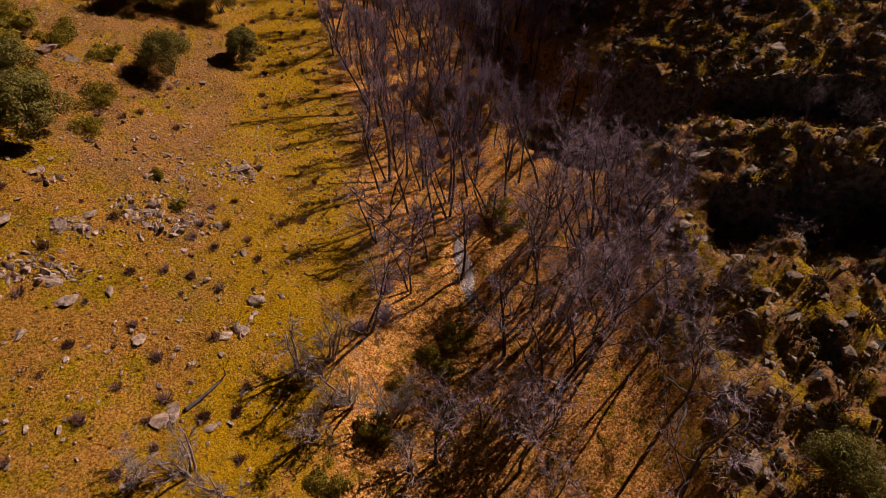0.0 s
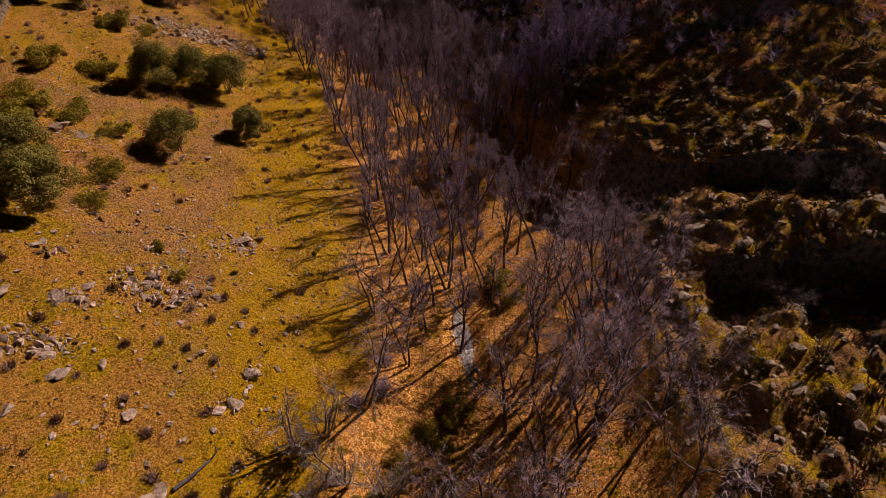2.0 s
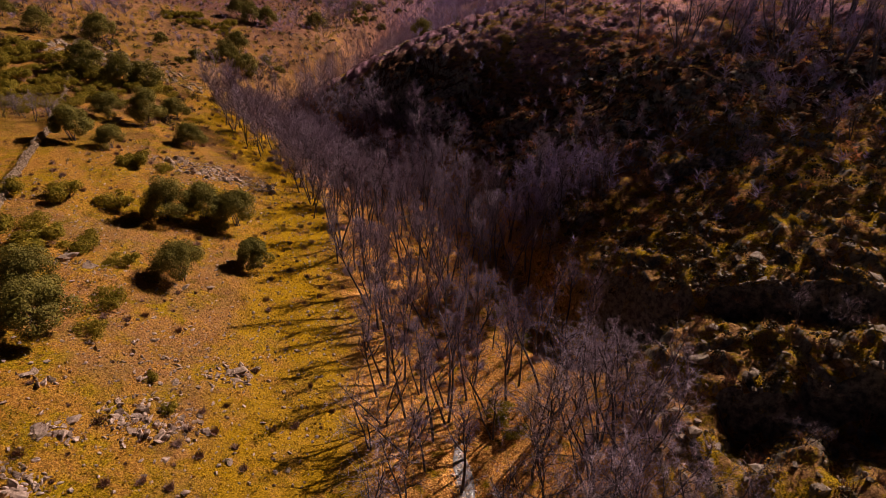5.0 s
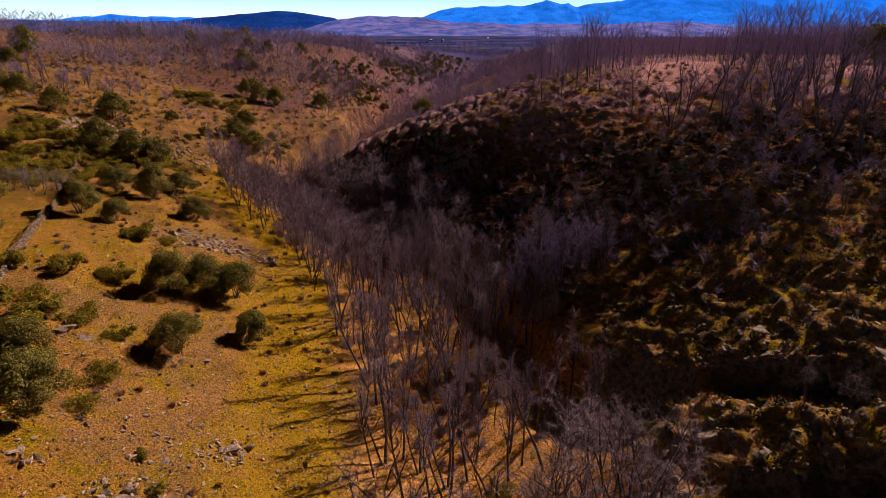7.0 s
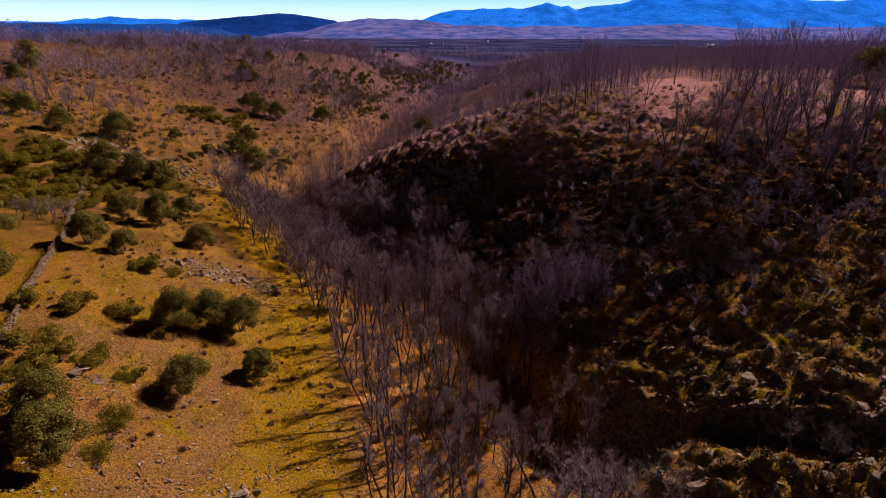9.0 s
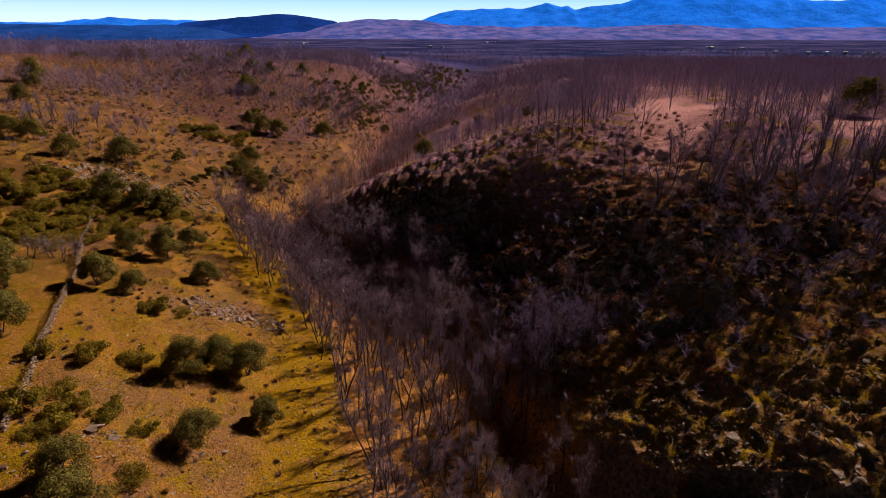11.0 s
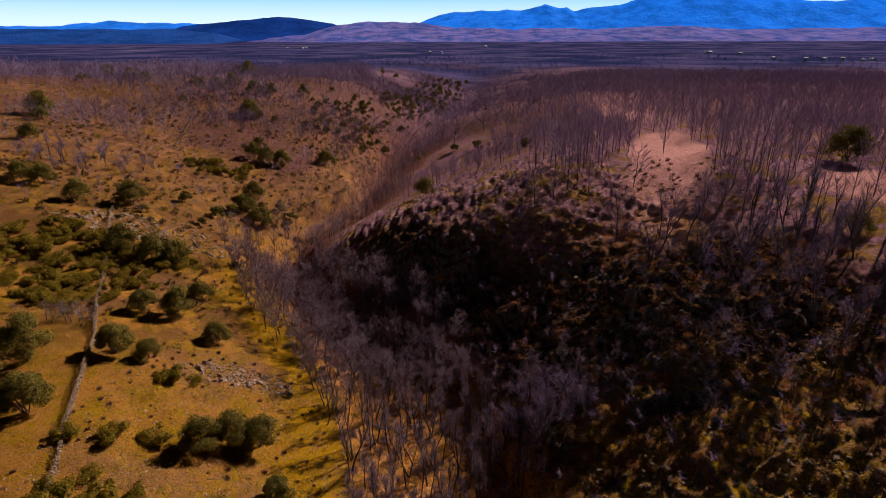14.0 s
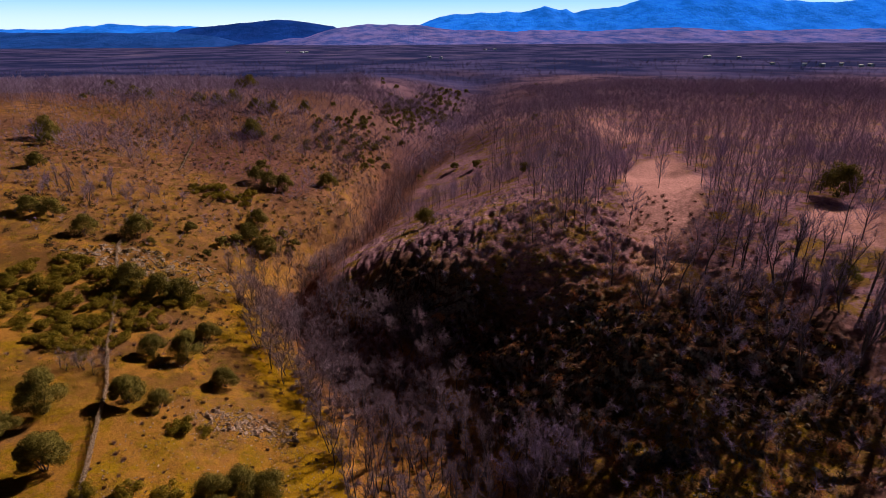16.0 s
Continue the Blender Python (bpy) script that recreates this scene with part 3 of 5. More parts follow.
def bare_oak(seed, height, spread=1.0, stems=1, boughs=12, subs=5, twigs=12, sides=6, thick=1.0, twig_r=0.014, low=0.35, reach=(0.18, 0.55), bend=0.11, lift=0.10, blen=(0.20, 0.34), slen=(0.25, 0.55)):
    """Limbs of a leafless tree: the trunk and boughs, and the fine crown."""
    rng = np.random.default_rng(seed)
    wood, boughs_made, crown = Limbs(), Limbs(), Limbs()
    for s in range(stems):
        lean = rng.normal(0, 0.10, 2) + (0 if stems == 1 else 1) * rng.normal(0, 0.17, 2)
        hs = height * rng.uniform(0.82, 1.0)
        base = (rng.normal(0, 0.12) * (stems > 1), rng.normal(0, 0.12) * (stems > 1), -0.15)
        n = 7 if sides > 4 else 4
        trunk = grow(rng, base, (lean[0], lean[1], 1), hs * 0.9, bend, 0.04, n)
        r0 = 0.012 * height * thick * rng.uniform(0.85, 1.2)
        wood.limb(trunk, r0 * np.linspace(1, 0.16, n + 1) ** 0.9, sides)
        per = max(3, boughs // stems)
        for b in range(per):
            f = low + (0.98 - low) * (b + rng.uniform(0, 0.9)) / per
            p, d = along_line(trunk, f)
            az = b * 2.4 + rng.uniform(-0.5, 0.5)
            out = rng.uniform(0.55, 1.1) * spread * (1.25 - 0.7 * f)
            w = unit((math.cos(az) * out, math.sin(az) * out, rng.uniform(0.6, 1.1)))
            bl = height * rng.uniform(*blen) * (1.25 - 0.65 * f) * spread ** 0.3
            st = (6 if blen[0] > 0.25 else 4) if sides > 4 else 2
            line = grow(rng, p, w, bl, 0.17 if blen[0] < 0.25 else 0.26, lift, st)
            rb = r0 * (0.42 - 0.22 * f) + 0.006
            boughs_made.limb(line, rb * np.linspace(1, 0.3, st + 1), 4 if sides > 4 else 3)
            for q in range(subs):
                g = 0.2 + 0.8 * (q + rng.uniform(0, 0.8)) / subs
                p2, d2 = along_line(line, min(g, 0.99))
                w2 = unit(d2 + rng.normal(0, 0.65, 3) + (0, 0, 0.2))
                l2 = bl * rng.uniform(*slen)
                k = 3 if sides > 4 else 2
                line2 = grow(rng, p2, w2, l2, 0.32, 0.06, k)
                boughs_made.limb(line2, np.linspace(rb * 0.33 + 0.004, 0.004, k + 1), 3)
                for t in range(twigs):
                    p3, d3 = along_line(line2, rng.uniform(0.1, 0.99))
                    w3 = unit(d3 + rng.normal(0, 0.85, 3) + (0, 0, 0.15))
                    end = p3 + w3 * rng.uniform(*reach)
                    crown.limb((p3, end), (twig_r, 0), 3, tip=True)
    return wood.arrays(), boughs_made.arrays(), crown.arrays()


def joined(a, b):
    return np.concatenate([a[0], b[0]]), np.concatenate([a[1], b[1] + len(a[0])])


def oak_parts(made, bark, twig):
    """Meshes of a bare tree: trunk, and crown with its boughs in bark."""
    trunk, limbs, fine = made
    crown = link_mesh("crown", *joined(limbs, fine), bark, "mesh")
    crown.materials.append(twig)
    crown.polygons.foreach_set("material_index", np.repeat(np.array((0, 1), np.int32), (len(limbs[1]), len(fine[1]))))
    return link_mesh("trunk", *trunk, bark, "mesh", True), crown


def leaves(rng, centres, radii, count, size, squash=0.8):
    """Small bent leaf sprays gathered in clumps."""
    k = rng.integers(0, len(centres), count)
    d = rng.normal(0, 1, (count, 3))
    d /= np.linalg.norm(d, axis=1)[:, None]
    c = np.asarray(centres)[k] + d * (np.asarray(radii)[k] * rng.uniform(0.45, 1.05, count) ** 0.6)[:, None] * (1, 1, squash)
    n = d + rng.normal(0, 0.45, (count, 3)) + (0, 0, 0.25)
    n /= np.linalg.norm(n, axis=1)[:, None]
    a = np.cross(n, rng.normal(0, 1, (count, 3)))
    a /= np.linalg.norm(a, axis=1)[:, None]
    b = np.cross(n, a)
    s = (size * rng.uniform(0.6, 1.4, count))[:, None]
    v = np.stack([c - a * s, c + b * s * 0.5 + n * s * 0.12, c + a * s, c - b * s * 0.5 + n * s * 0.12], 1).reshape(-1, 3)
    o = np.arange(count)[:, None] * 4
    return v, np.concatenate([o + (0, 1, 2), o + (0, 2, 3)]).astype(np.int32)


def holm_oak(seed, height, width, count, size, clumps=14, low=0.42, stems=5):
    """Stems and crown of a small evergreen oak, lopsided and broken into clumps."""
    rng = np.random.default_rng(seed)
    centres, radii, wood = [], [], []
    for i in range(clumps):
        az, r = i * 2.4 + rng.uniform(-0.5, 0.5), math.sqrt((i + 0.5) / clumps) * rng.uniform(0.75, 1.1)
        zc = height * (low + (0.86 - low) * (1 - r * r) + rng.uniform(-0.12, 0.12))
        centres.append((math.cos(az) * r * width * 0.42, math.sin(az) * r * width * 0.38, zc))
        radii.append(width * rng.uniform(0.12, 0.21))
    for i in range(stems):
        limbs = Limbs()
        c = np.array(centres[(1 + i * max(1, clumps // stems)) % clumps])
        base = np.array((rng.normal(0, 0.12), rng.normal(0, 0.12), -0.2)) * (stems > 1)
        base[2] = -0.2
        mid = base + (c - base) * 0.5 + rng.normal(0, 0.10, 3)
        limbs.limb((base, mid, c), (0.035 * height * 0.5, 0.02 * height * 0.5, 0.012), 5)
        wood.append(limbs.arrays())
    return wood, leaves(rng, centres, radii, count, size)


def bristle(seed, count, radius, height, r=0.012, upright=0.5):
    """A dry shrub or tuft: stems that spread from one foot."""
    rng = np.random.default_rng(seed)
    tuft = Limbs()
    for _ in range(count):
        az, o = rng.uniform(0, 6.283), rng.uniform(0.1, 1.0)
        d = unit((math.cos(az) * o, math.sin(az) * o, rng.uniform(0.3, 1.0) * upright * 2))
        ln = rng.uniform(0.6, 1.0)
        p = np.array((rng.normal(0, 0.2) * radius, rng.normal(0, 0.2) * radius, -0.03))
        tuft.limb((p, p + d * ln * (radius, radius, height)), (r, 0), 3, tip=True)
    return tuft.arrays()


def boulder(seed, detail=2, flat=0.6, cuts=6):
    """A weathered block: a sphere cut by planes and roughened, about 1 m across."""
    rng = np.random.default_rng(seed)
    bm = bmesh.new()
    bmesh.ops.create_icosphere(bm, subdivisions=detail, radius=0.6)
    v = np.array([x.co[:] for x in bm.verts])
    f = np.array([[q.index for q in x.verts] for x in bm.faces], np.int32)
    bm.free()
    for _ in range(cuts):
        n = unit(rng.normal(0, 1, 3))
        h = rng.uniform(0.20, 0.42)
        d = v @ n
        v = v - np.maximum(d - h, 0)[:, None] * n
    v = v * (rng.uniform(0.85, 1.25), rng.uniform(0.6, 1.0), flat)
    v = v * (1 + 0.10 * value_noise(v[:, 0] * 7 + v[:, 2] * 5, v[:, 1] * 7, 1.0, seed)[:, None] + 0.13 * value_noise(v[:, 0] * 3 - v[:, 2] * 4, v[:, 1] * 3 + v[:, 2] * 3, 1.0, seed + 1)[:, None])
    return v, f


def turned(v, place, turn=0.0, size=1.0, tip=(0, 0)):
    c, s = math.cos(turn), math.sin(turn)
    w = np.asarray(v) * size
    x, y, z = w[:, 0], w[:, 1], w[:, 2] + w[:, 0] * tip[0] + w[:, 1] * tip[1]
    return np.stack([c * x - s * y + place[0], s * x + c * y + place[1], z + place[2]], -1)


class Heap:
    """Joins many small shapes into one mesh."""

    def __init__(self):
        self.v, self.f, self.n = [], [], 0

    def add(self, shape, place, turn=0.0, size=1.0, tip=(0, 0)):
        v, f = shape
        self.v.append(turned(v, place, turn, size, tip))
        self.f.append(f + self.n)
        self.n += len(v)

    def link(self, name, material, label, category, parent=None, kind="stuff", smooth=False):
        ob = link_mesh(name, np.concatenate(self.v), np.concatenate(self.f), material, parent, smooth)
        return tagged(ob, label, category, kind=kind)


def scatter(seed, x0, x1, y0, y1, gap, keep):
    """Places at least gap apart where keep(x, y) beats a draw."""
    rng = np.random.default_rng(seed)
    cell, out = {}, []
    tries = int((x1 - x0) * (y1 - y0) / gap**2 * 2.2)
    xs, ys = rng.uniform(x0, x1, tries), rng.uniform(y0, y1, tries)
    chance = keep(xs, ys) > rng.uniform(0, 1, tries)
    for x, y in zip(xs[chance], ys[chance]):
        i, j = int(x // gap), int(y // gap)
        if all((x - a) ** 2 + (y - b) ** 2 >= gap * gap for p in (i - 1, i, i + 1) for q in (j - 1, j, j + 1) for a, b in cell.get((p, q), ())):
            cell.setdefault((i, j), []).append((x, y))
            out.append((x, y))
    return out


def brush_tree(seed, height, spikes, r, spread=0.34):
    """A bare tree seen from afar: a stem and a spray of boughs."""
    rng = np.random.default_rng(seed)
    wood, crown = Limbs(), Limbs()
    wood.limb(((0, 0, -0.3), (rng.normal(0, 0.2), rng.normal(0, 0.2), height * 0.8)), (0.014 * height, 0), 3, tip=True)
    for i in range(spikes):
        z = height * rng.uniform(0.3, 0.72)
        az, o = i * 2.4, height * spread * rng.uniform(0.4, 1.0)
        crown.limb(((0, 0, z), (math.cos(az) * o, math.sin(az) * o, z + height * rng.uniform(0.08, 0.34))), (r, 0), 3, tip=True)
    return wood.arrays(), crown.arrays()


def fan_tree(seed, height, width, boughs, twigs, r, reach=(0.5, 1.3), low=0.18, thick=0.7):
    """A bare tree whose boughs climb steeply from the trunk into an oval crown of fine twigs."""
    rng = np.random.default_rng(seed)
    wood, crown = Limbs(), Limbs()
    top = np.array((rng.normal(0, 0.04), rng.normal(0, 0.04), 0.80)) * height
    line = np.array([(0, 0, -0.3), top * 0.5 + rng.normal(0, 0.014, 3) * height, top])
    wood.limb(line, np.array((0.013, 0.009, 0.003)) * height * thick, 4)
    for b in range(boughs):
        f = low + (0.97 - low) * (b + rng.uniform(0.1, 0.9)) / boughs
        p, d = along_line(line, f)
        az = b * 2.4 + rng.uniform(-0.4, 0.4)
        rho = width * 0.5 * math.sin(math.pi * (0.22 + 0.62 * f)) * rng.uniform(0.7, 1.15)
        end = np.array((p[0] + math.cos(az) * rho, p[1] + math.sin(az) * rho, min(p[2] + height * rng.uniform(0.16, 0.34), height * rng.uniform(0.9, 1.0))))
        mid = p + (end - p) * 0.5 + np.array((math.cos(az), math.sin(az), -0.4)) * rho * 0.12
        bough = np.array([p, mid, end])
        crown.limb(bough, (0.0042 * height * thick + r * 0.5, r * 1.1, r * 0.5), 3)
        for t in range(twigs):
            p3, d3 = along_line(bough, rng.uniform(0.25, 0.99) ** 0.8)
            w = unit(d3 * 0.9 + rng.normal(0, 0.6, 3) + (0, 0, 0.3))
            crown.limb((p3, p3 + w * rng.uniform(*reach)), (r, 0), 3, tip=True)
    return wood.arrays(), crown.arrays()


# ---- woods ----
def wood_density(x, y):
    """The bare wood along the stream."""
    left = edge(2, y) - np.interp(y, (16, 26, 44, 51, 58, 69, 85, 100, 113, 128, 140), (-2, -4, -4.4, -2, 0.5, 5, 6.5, 8, 7, 6, 0))
    a = ramp(0.0, 2.0, x - left - 0.5 + 2.5 * ramp(60, 70, y) * value_noise(x, y, 7, 55)) * (1 - ramp(-2.0, 2.5, x - edge(4, y) - 1.5 - 3 * ramp(80, 95, y)))
    gap = 1 - 0.9 * (1 - ramp(1.6, 3.2, np.hypot(x - 2.0, (y - 21.5) / 1.6)))
    gap2 = 1 - 0.85 * (1 - ramp(1.5, 3.5, np.hypot((x + 1.0) / 1.2, (y - 14.0) / 1.3)))
    nose = 1 - ramp(118, 150, y) * ramp(-2, 6, x - edge(4, y))
    clump = np.maximum(1 - ramp(3.5, 6.0, np.hypot((x - 11.0) / 1.4, y - 55)), 1 - ramp(2.5, 4.5, np.hypot(x - 9.0, (y - 24) / 1.3)))
    shade = 1 - 0.92 * (1 - ramp(0.75, 1.1, np.hypot((x - 7.5) / 4.5, (y - 40) / 10.0)))
    return np.maximum(a * shade, clump) * gap * gap2 * nose * (1 - 0.85 * ramp(130, 144, y))


near_spots = [p for p in scatter(11, -22, 18, 7, 66, 1.62, lambda x, y: wood_density(x, y) * (0.10 + 0.90 * ramp(20, 30, y - 0.6 * x)))]
oak_meshes, dusky_meshes = [], []
for i, (h, sp, st, tw) in enumerate(((8.6, 1.2, 1, 14), (9.4, 1.0, 1, 14), (7.6, 1.4, 2, 14), (8.0, 1.3, 3, 14), (6.4, 1.6, 2, 14), (9.0, 0.85, 1, 14))):
    made = bare_oak(100 + i, h, sp, st, boughs=12, subs=6, twigs=9, twig_r=0.009, low=0.27, bend=0.09, reach=(0.22, 0.75), blen=(0.28, 0.44), slen=(0.3, 0.65))
    oak_meshes.append(oak_parts(made, BARK, TWIG))
    dusky_meshes.append(oak_parts(bare_oak(160 + i, h * 1.05, sp * 0.62, 1 + (i == 3), boughs=12, subs=6, twigs=10, twig_r=0.010, low=0.46, bend=0.05, lift=0.2), BARK, VALLEY_TWIG))
rng = np.random.default_rng(5)
for n, (x, y) in enumerate(near_spots):
    k = int(rng.integers(0, 6))
    oak = thing("bare_oak", rest(x, y, 0.05), "leafless grey oak with fine twigs among leaf litter", "tree", "bare oaks along the stream",
                turn=rng.uniform(0, 6.28), size=rng.uniform(0.75, 1.08))
    trunk, crown = (oak_meshes if y < 27 + 4 * math.sin(n) else dusky_meshes)[k]
    part("trunk", trunk, oak)
    part("crown", crown, oak, "bare purple-grey twigs")

def rich(*given, **more):
    trunk, limbs, fine = bare_oak(*given, **more)
    return joined(trunk, limbs), fine


rich_kinds = [rich(205 + i, h, sp, st, boughs=14, subs=7, twigs=9, sides=4, twig_r=0.017, reach=(0.25, 0.8)) for i, (h, sp, st) in enumerate(((8.0, 1.5, 1), (8.6, 1.3, 1), (7.0, 1.7, 2), (7.6, 1.5, 1)))]
mid_kinds = [fan_tree(200 + i, h, w, 19, 16, 0.020, (0.5, 1.4)) for i, (h, w) in enumerate(((10.4, 4.8), (11.4, 4.2), (9.4, 5.2), (10.0, 4.0), (8.2, 4.8)))]
far_kinds = [fan_tree(220 + i, h, w, 12, 9, 0.040, (0.6, 1.6)) for i, (h, w) in enumerate(((9.4, 5.8), (10.2, 5.2), (8.6, 6.4), (7.6, 5.6)))]
speck_kinds = [fan_tree(230 + i, 8.8, 7.4, 8, 4, 0.085, (0.9, 2.2)) for i in range(4)]


def woods(name, seed, box, gap, keep, kinds, label, lo=0.75, hi=1.1, twig_material=HILL_TWIG, small=1.0):
    rng = np.random.default_rng(seed)
    trunks, crowns = Heap(), Heap()
    spots = scatter(seed, *box, gap, keep)
    zs = land(np.array([p[0] for p in spots]), np.array([p[1] for p in spots]))
    for (x, y), z in zip(spots, zs):
        w, c = kinds[int(rng.integers(0, len(kinds)))]
        a, s = rng.uniform(0, 6.28), rng.uniform(lo, hi) * float(np.interp(y, (132, 160), (1, small)))
        trunks.add(w, (x, y, z), a, s)
        crowns.add(c, (x, y, z), a, s)
    ob = tagged(new(name), label, "woods", kind="stuff")
    tagged(trunks.link("trunks", BARK, "", "", ob), kind="stuff")
    tagged(crowns.link("crowns", twig_material, "bare purple-grey twigs", "", ob), kind="stuff")
    return len(spots)


def hill_density(x, y):
    """Open wood on the hilltop across the stream, thicker behind the clearing."""
    rim = edge(6, y) - 5 - 6 * ramp(75, 90, y) + (edge(4, y) - edge(6, y) + 15) * ramp(150, 166, y)
    a = ramp(-3, 4, x - rim + 7 * value_noise(x, y, 14, 61)) * ramp(40, 58, y - 0.1 * x)
    clump = ramp(-0.12, 0.10, value_noise(x, y, 15, 62) + 0.5 * value_noise(x, y, 6, 60))
    clump = np.maximum(clump, 0.4 * ramp(138, 165, y))
    a = a * np.maximum(clump, 0.9 * (1 - ramp(80, 95, y)) * ramp(-0.5, 0.0, value_noise(x, y, 9, 60)))
    return a * (1 - 0.97 * clearing_mask(x, y)) * ramp(5, 10, np.hypot(x - 79, y - 108))


woods("valley_wood", 12, (-48, 14, 66, 112), 2.1, wood_density, rich_kinds, "leafless oak wood filling the stream valley", 0.8, 1.08, VALLEY_TWIG)
woods("lower_wood", 18, (-60, 8, 112, 150), 2.7, wood_density, mid_kinds, "leafless oak wood farther down the valley", 0.5, 0.72, VALLEY_TWIG)
woods("hill_wood", 13, (-14, 125, 84, 195), 2.6, hill_density, mid_kinds, "open leafless oak wood on the hilltop", 0.65, 1.05, small=0.68)


def far_density(x, y):
    right = ramp(-5, 12, x - edge(5, np.minimum(y, 480)) + 12 * value_noise(x, y, 40, 63))
    right = right * np.maximum(ramp(-0.25, 0.15, value_noise(x, y, 24, 64) + 0.5 * value_noise(x, y, 9, 59)), 0.85 * ramp(195, 240, y)) * (1 - clearing_mask(x, y))
    left = ramp(280, 335, y - 0.1 * x) * 0.95 + 0.62 * ramp(165, 215, y)
    left = left * ramp(-0.25, 0.25, value_noise(x, y, 38, 65) + 0.4 * value_noise(x, y, 12, 58))
    gully = np.exp(-((x - edge(3, np.minimum(y, 480)) - 2) / 13.0) ** 2) * (1 - ramp(480, 600, y))
    return np.clip(np.maximum(np.maximum(right * ramp(165, 200, y), left * (x < edge(2, np.minimum(y, 480)))), gully * ramp(255, 275, y)), 0, 1)


def gorge_density(x, y):
    return np.exp(-((x - edge(3, y) - 3) / 8.5) ** 4) * ramp(138, 150, y) * (0.4 + 0.6 * ramp(-0.5, 0.0, value_noise(x, y, 9, 54)))


woods("gorge_wood", 21, (-62, 20, 138, 275), 2.4, gorge_density, mid_kinds, "dense leafless trees filling the gorge", 0.42, 0.68, VALLEY_TWIG)
woods("plateau_wood", 14, (-230, 200, 150, 270), 3.3, far_density, far_kinds, "bare woods covering the plateau", 0.55, 0.9)
woods("farther_wood", 16, (-300, 340, 270, 500), 4.0, far_density, speck_kinds, "bare woods reaching back over the plateau", 0.7, 1.1)
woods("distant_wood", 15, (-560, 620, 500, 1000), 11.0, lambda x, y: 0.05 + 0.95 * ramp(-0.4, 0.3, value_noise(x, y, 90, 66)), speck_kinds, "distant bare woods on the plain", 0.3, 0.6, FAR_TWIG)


def brush_density(x, y):
    return np.maximum(crag_mask(x, y) * ramp(36, 58, y + 0.4 * (x - 20)), 0.3 * ramp(-6, 6, x - edge(6, y))) * (0.15 + 0.85 * ramp(-0.3, 0.3, value_noise(x, y, 8, 67))) * (1 - clearing_mask(x, y)) * (1 - 0.75 * upper_slope(x, y))


woods("hill_brush", 17, (-6, 60, 40, 150), 1.7, brush_density, [brush_tree(240 + i, 2.2, 16, 0.035, 0.45) for i in range(4)], "low bare brushwood over the shaded hillside", 0.5, 1.3)


def heath_density(x, y):
    left = ramp(110, 160, y) * (x < edge(2, np.minimum(y, 480)) + 6) * (0.25 + 0.75 * ramp(-0.2, 0.4, value_noise(x, y, 26, 68)))
    right = ramp(-4, 8, x - brow_x(np.minimum(y, 480))) * ramp(50, 70, y) * 0.35 * ramp(-0.2, 0.4, value_noise(x, y, 15, 69)) * (1 - clearing_mask(x, y))
    return np.maximum(left, right)


woods("heath_brush", 19, (-250, 160, 60, 440), 2.5, heath_density, [brush_tree(250 + i, 2.2, 12, 0.04, 0.55) for i in range(4)], "low purple-brown heath brush on the plateaus", 0.4, 1.25)

# ---- bare trees standing apart ----
def plant_bare(x, y, size, kind, turn, label="leafless grey oak standing on the slope", group="scattered bare oaks"):
    oak = thing("bare_oak", rest(x, y, 0.05), label, "tree", group, turn=turn, size=size)
    part("trunk", oak_meshes[kind][0], oak)
    part("crown", oak_meshes[kind][1], oak, "bare purple-grey twigs")


bushy_meshes = [oak_parts(bare_oak(170 + i, 8.0, 1.7, 3, boughs=15, subs=7, twigs=12, twig_r=0.02, low=0.12, reach=(0.3, 0.9)), BARK, HILL_TWIG) for i in range(2)]
hill_meshes = []
for i, (h, sp, st) in enumerate(((10.0, 0.95, 2), (10.8, 0.8, 1), (9.4, 1.0, 2), (9.8, 0.9, 3))):
    made = bare_oak(120 + i, h, sp, st, boughs=14, subs=6, twigs=9, thick=1.3, twig_r=0.014, reach=(0.25, 0.8), bend=0.06, lift=0.32)
    hill_meshes.append(oak_parts(made, BARK, HILL_TWIG))
rng = np.random.default_rng(17)
for n, (x, y) in enumerate(scatter(18, 28, 70, 40, 84, 3.2, hill_density)):
    oak = thing("bare_oak", rest(x, y, 0.05), "tall straight leafless oak on the hilltop", "tree", "hilltop oaks", turn=n * 1.3, size=rng.uniform(0.72, 1.0))
    part("trunk", hill_meshes[n % 4][0], oak)
    part("crown", hill_meshes[n % 4][1], oak, "bare purple-grey twigs")
for n in range(9):
    plant_bare(-55.5 + 0.8 * n + rng.normal(0, 0.3), 71.5 + rng.normal(0, 1.0), rng.uniform(0.38, 0.5), (2, 3, 4)[n % 3], n * 1.1, "small leafless oak beside the stone wall")
for n, (x, y) in enumerate(scatter(25, -124, -66, 124, 172, 3.2, lambda x, y: 0.75 * ramp(1.1, 0.55, np.hypot((x + 93 + 0.55 * (y - 146)) / 24, (y - 146 - 0.75 * (x + 93)) / 12) + 0.5 * value_noise(x, y, 8, 40)))[:80]):
    oak = thing("bare_oak", rest(x, y, 0.05), "small leafless oak on the far meadow", "tree", "oaks on the far meadow", turn=n * 0.9, size=rng.uniform(0.42, 0.7))
    part("trunk", bushy_meshes[n % 2][0] if n % 3 else hill_meshes[n % 4][0], oak)
    part("crown", bushy_meshes[n % 2][1] if n % 3 else hill_meshes[n % 4][1], oak, "bare purple twigs")
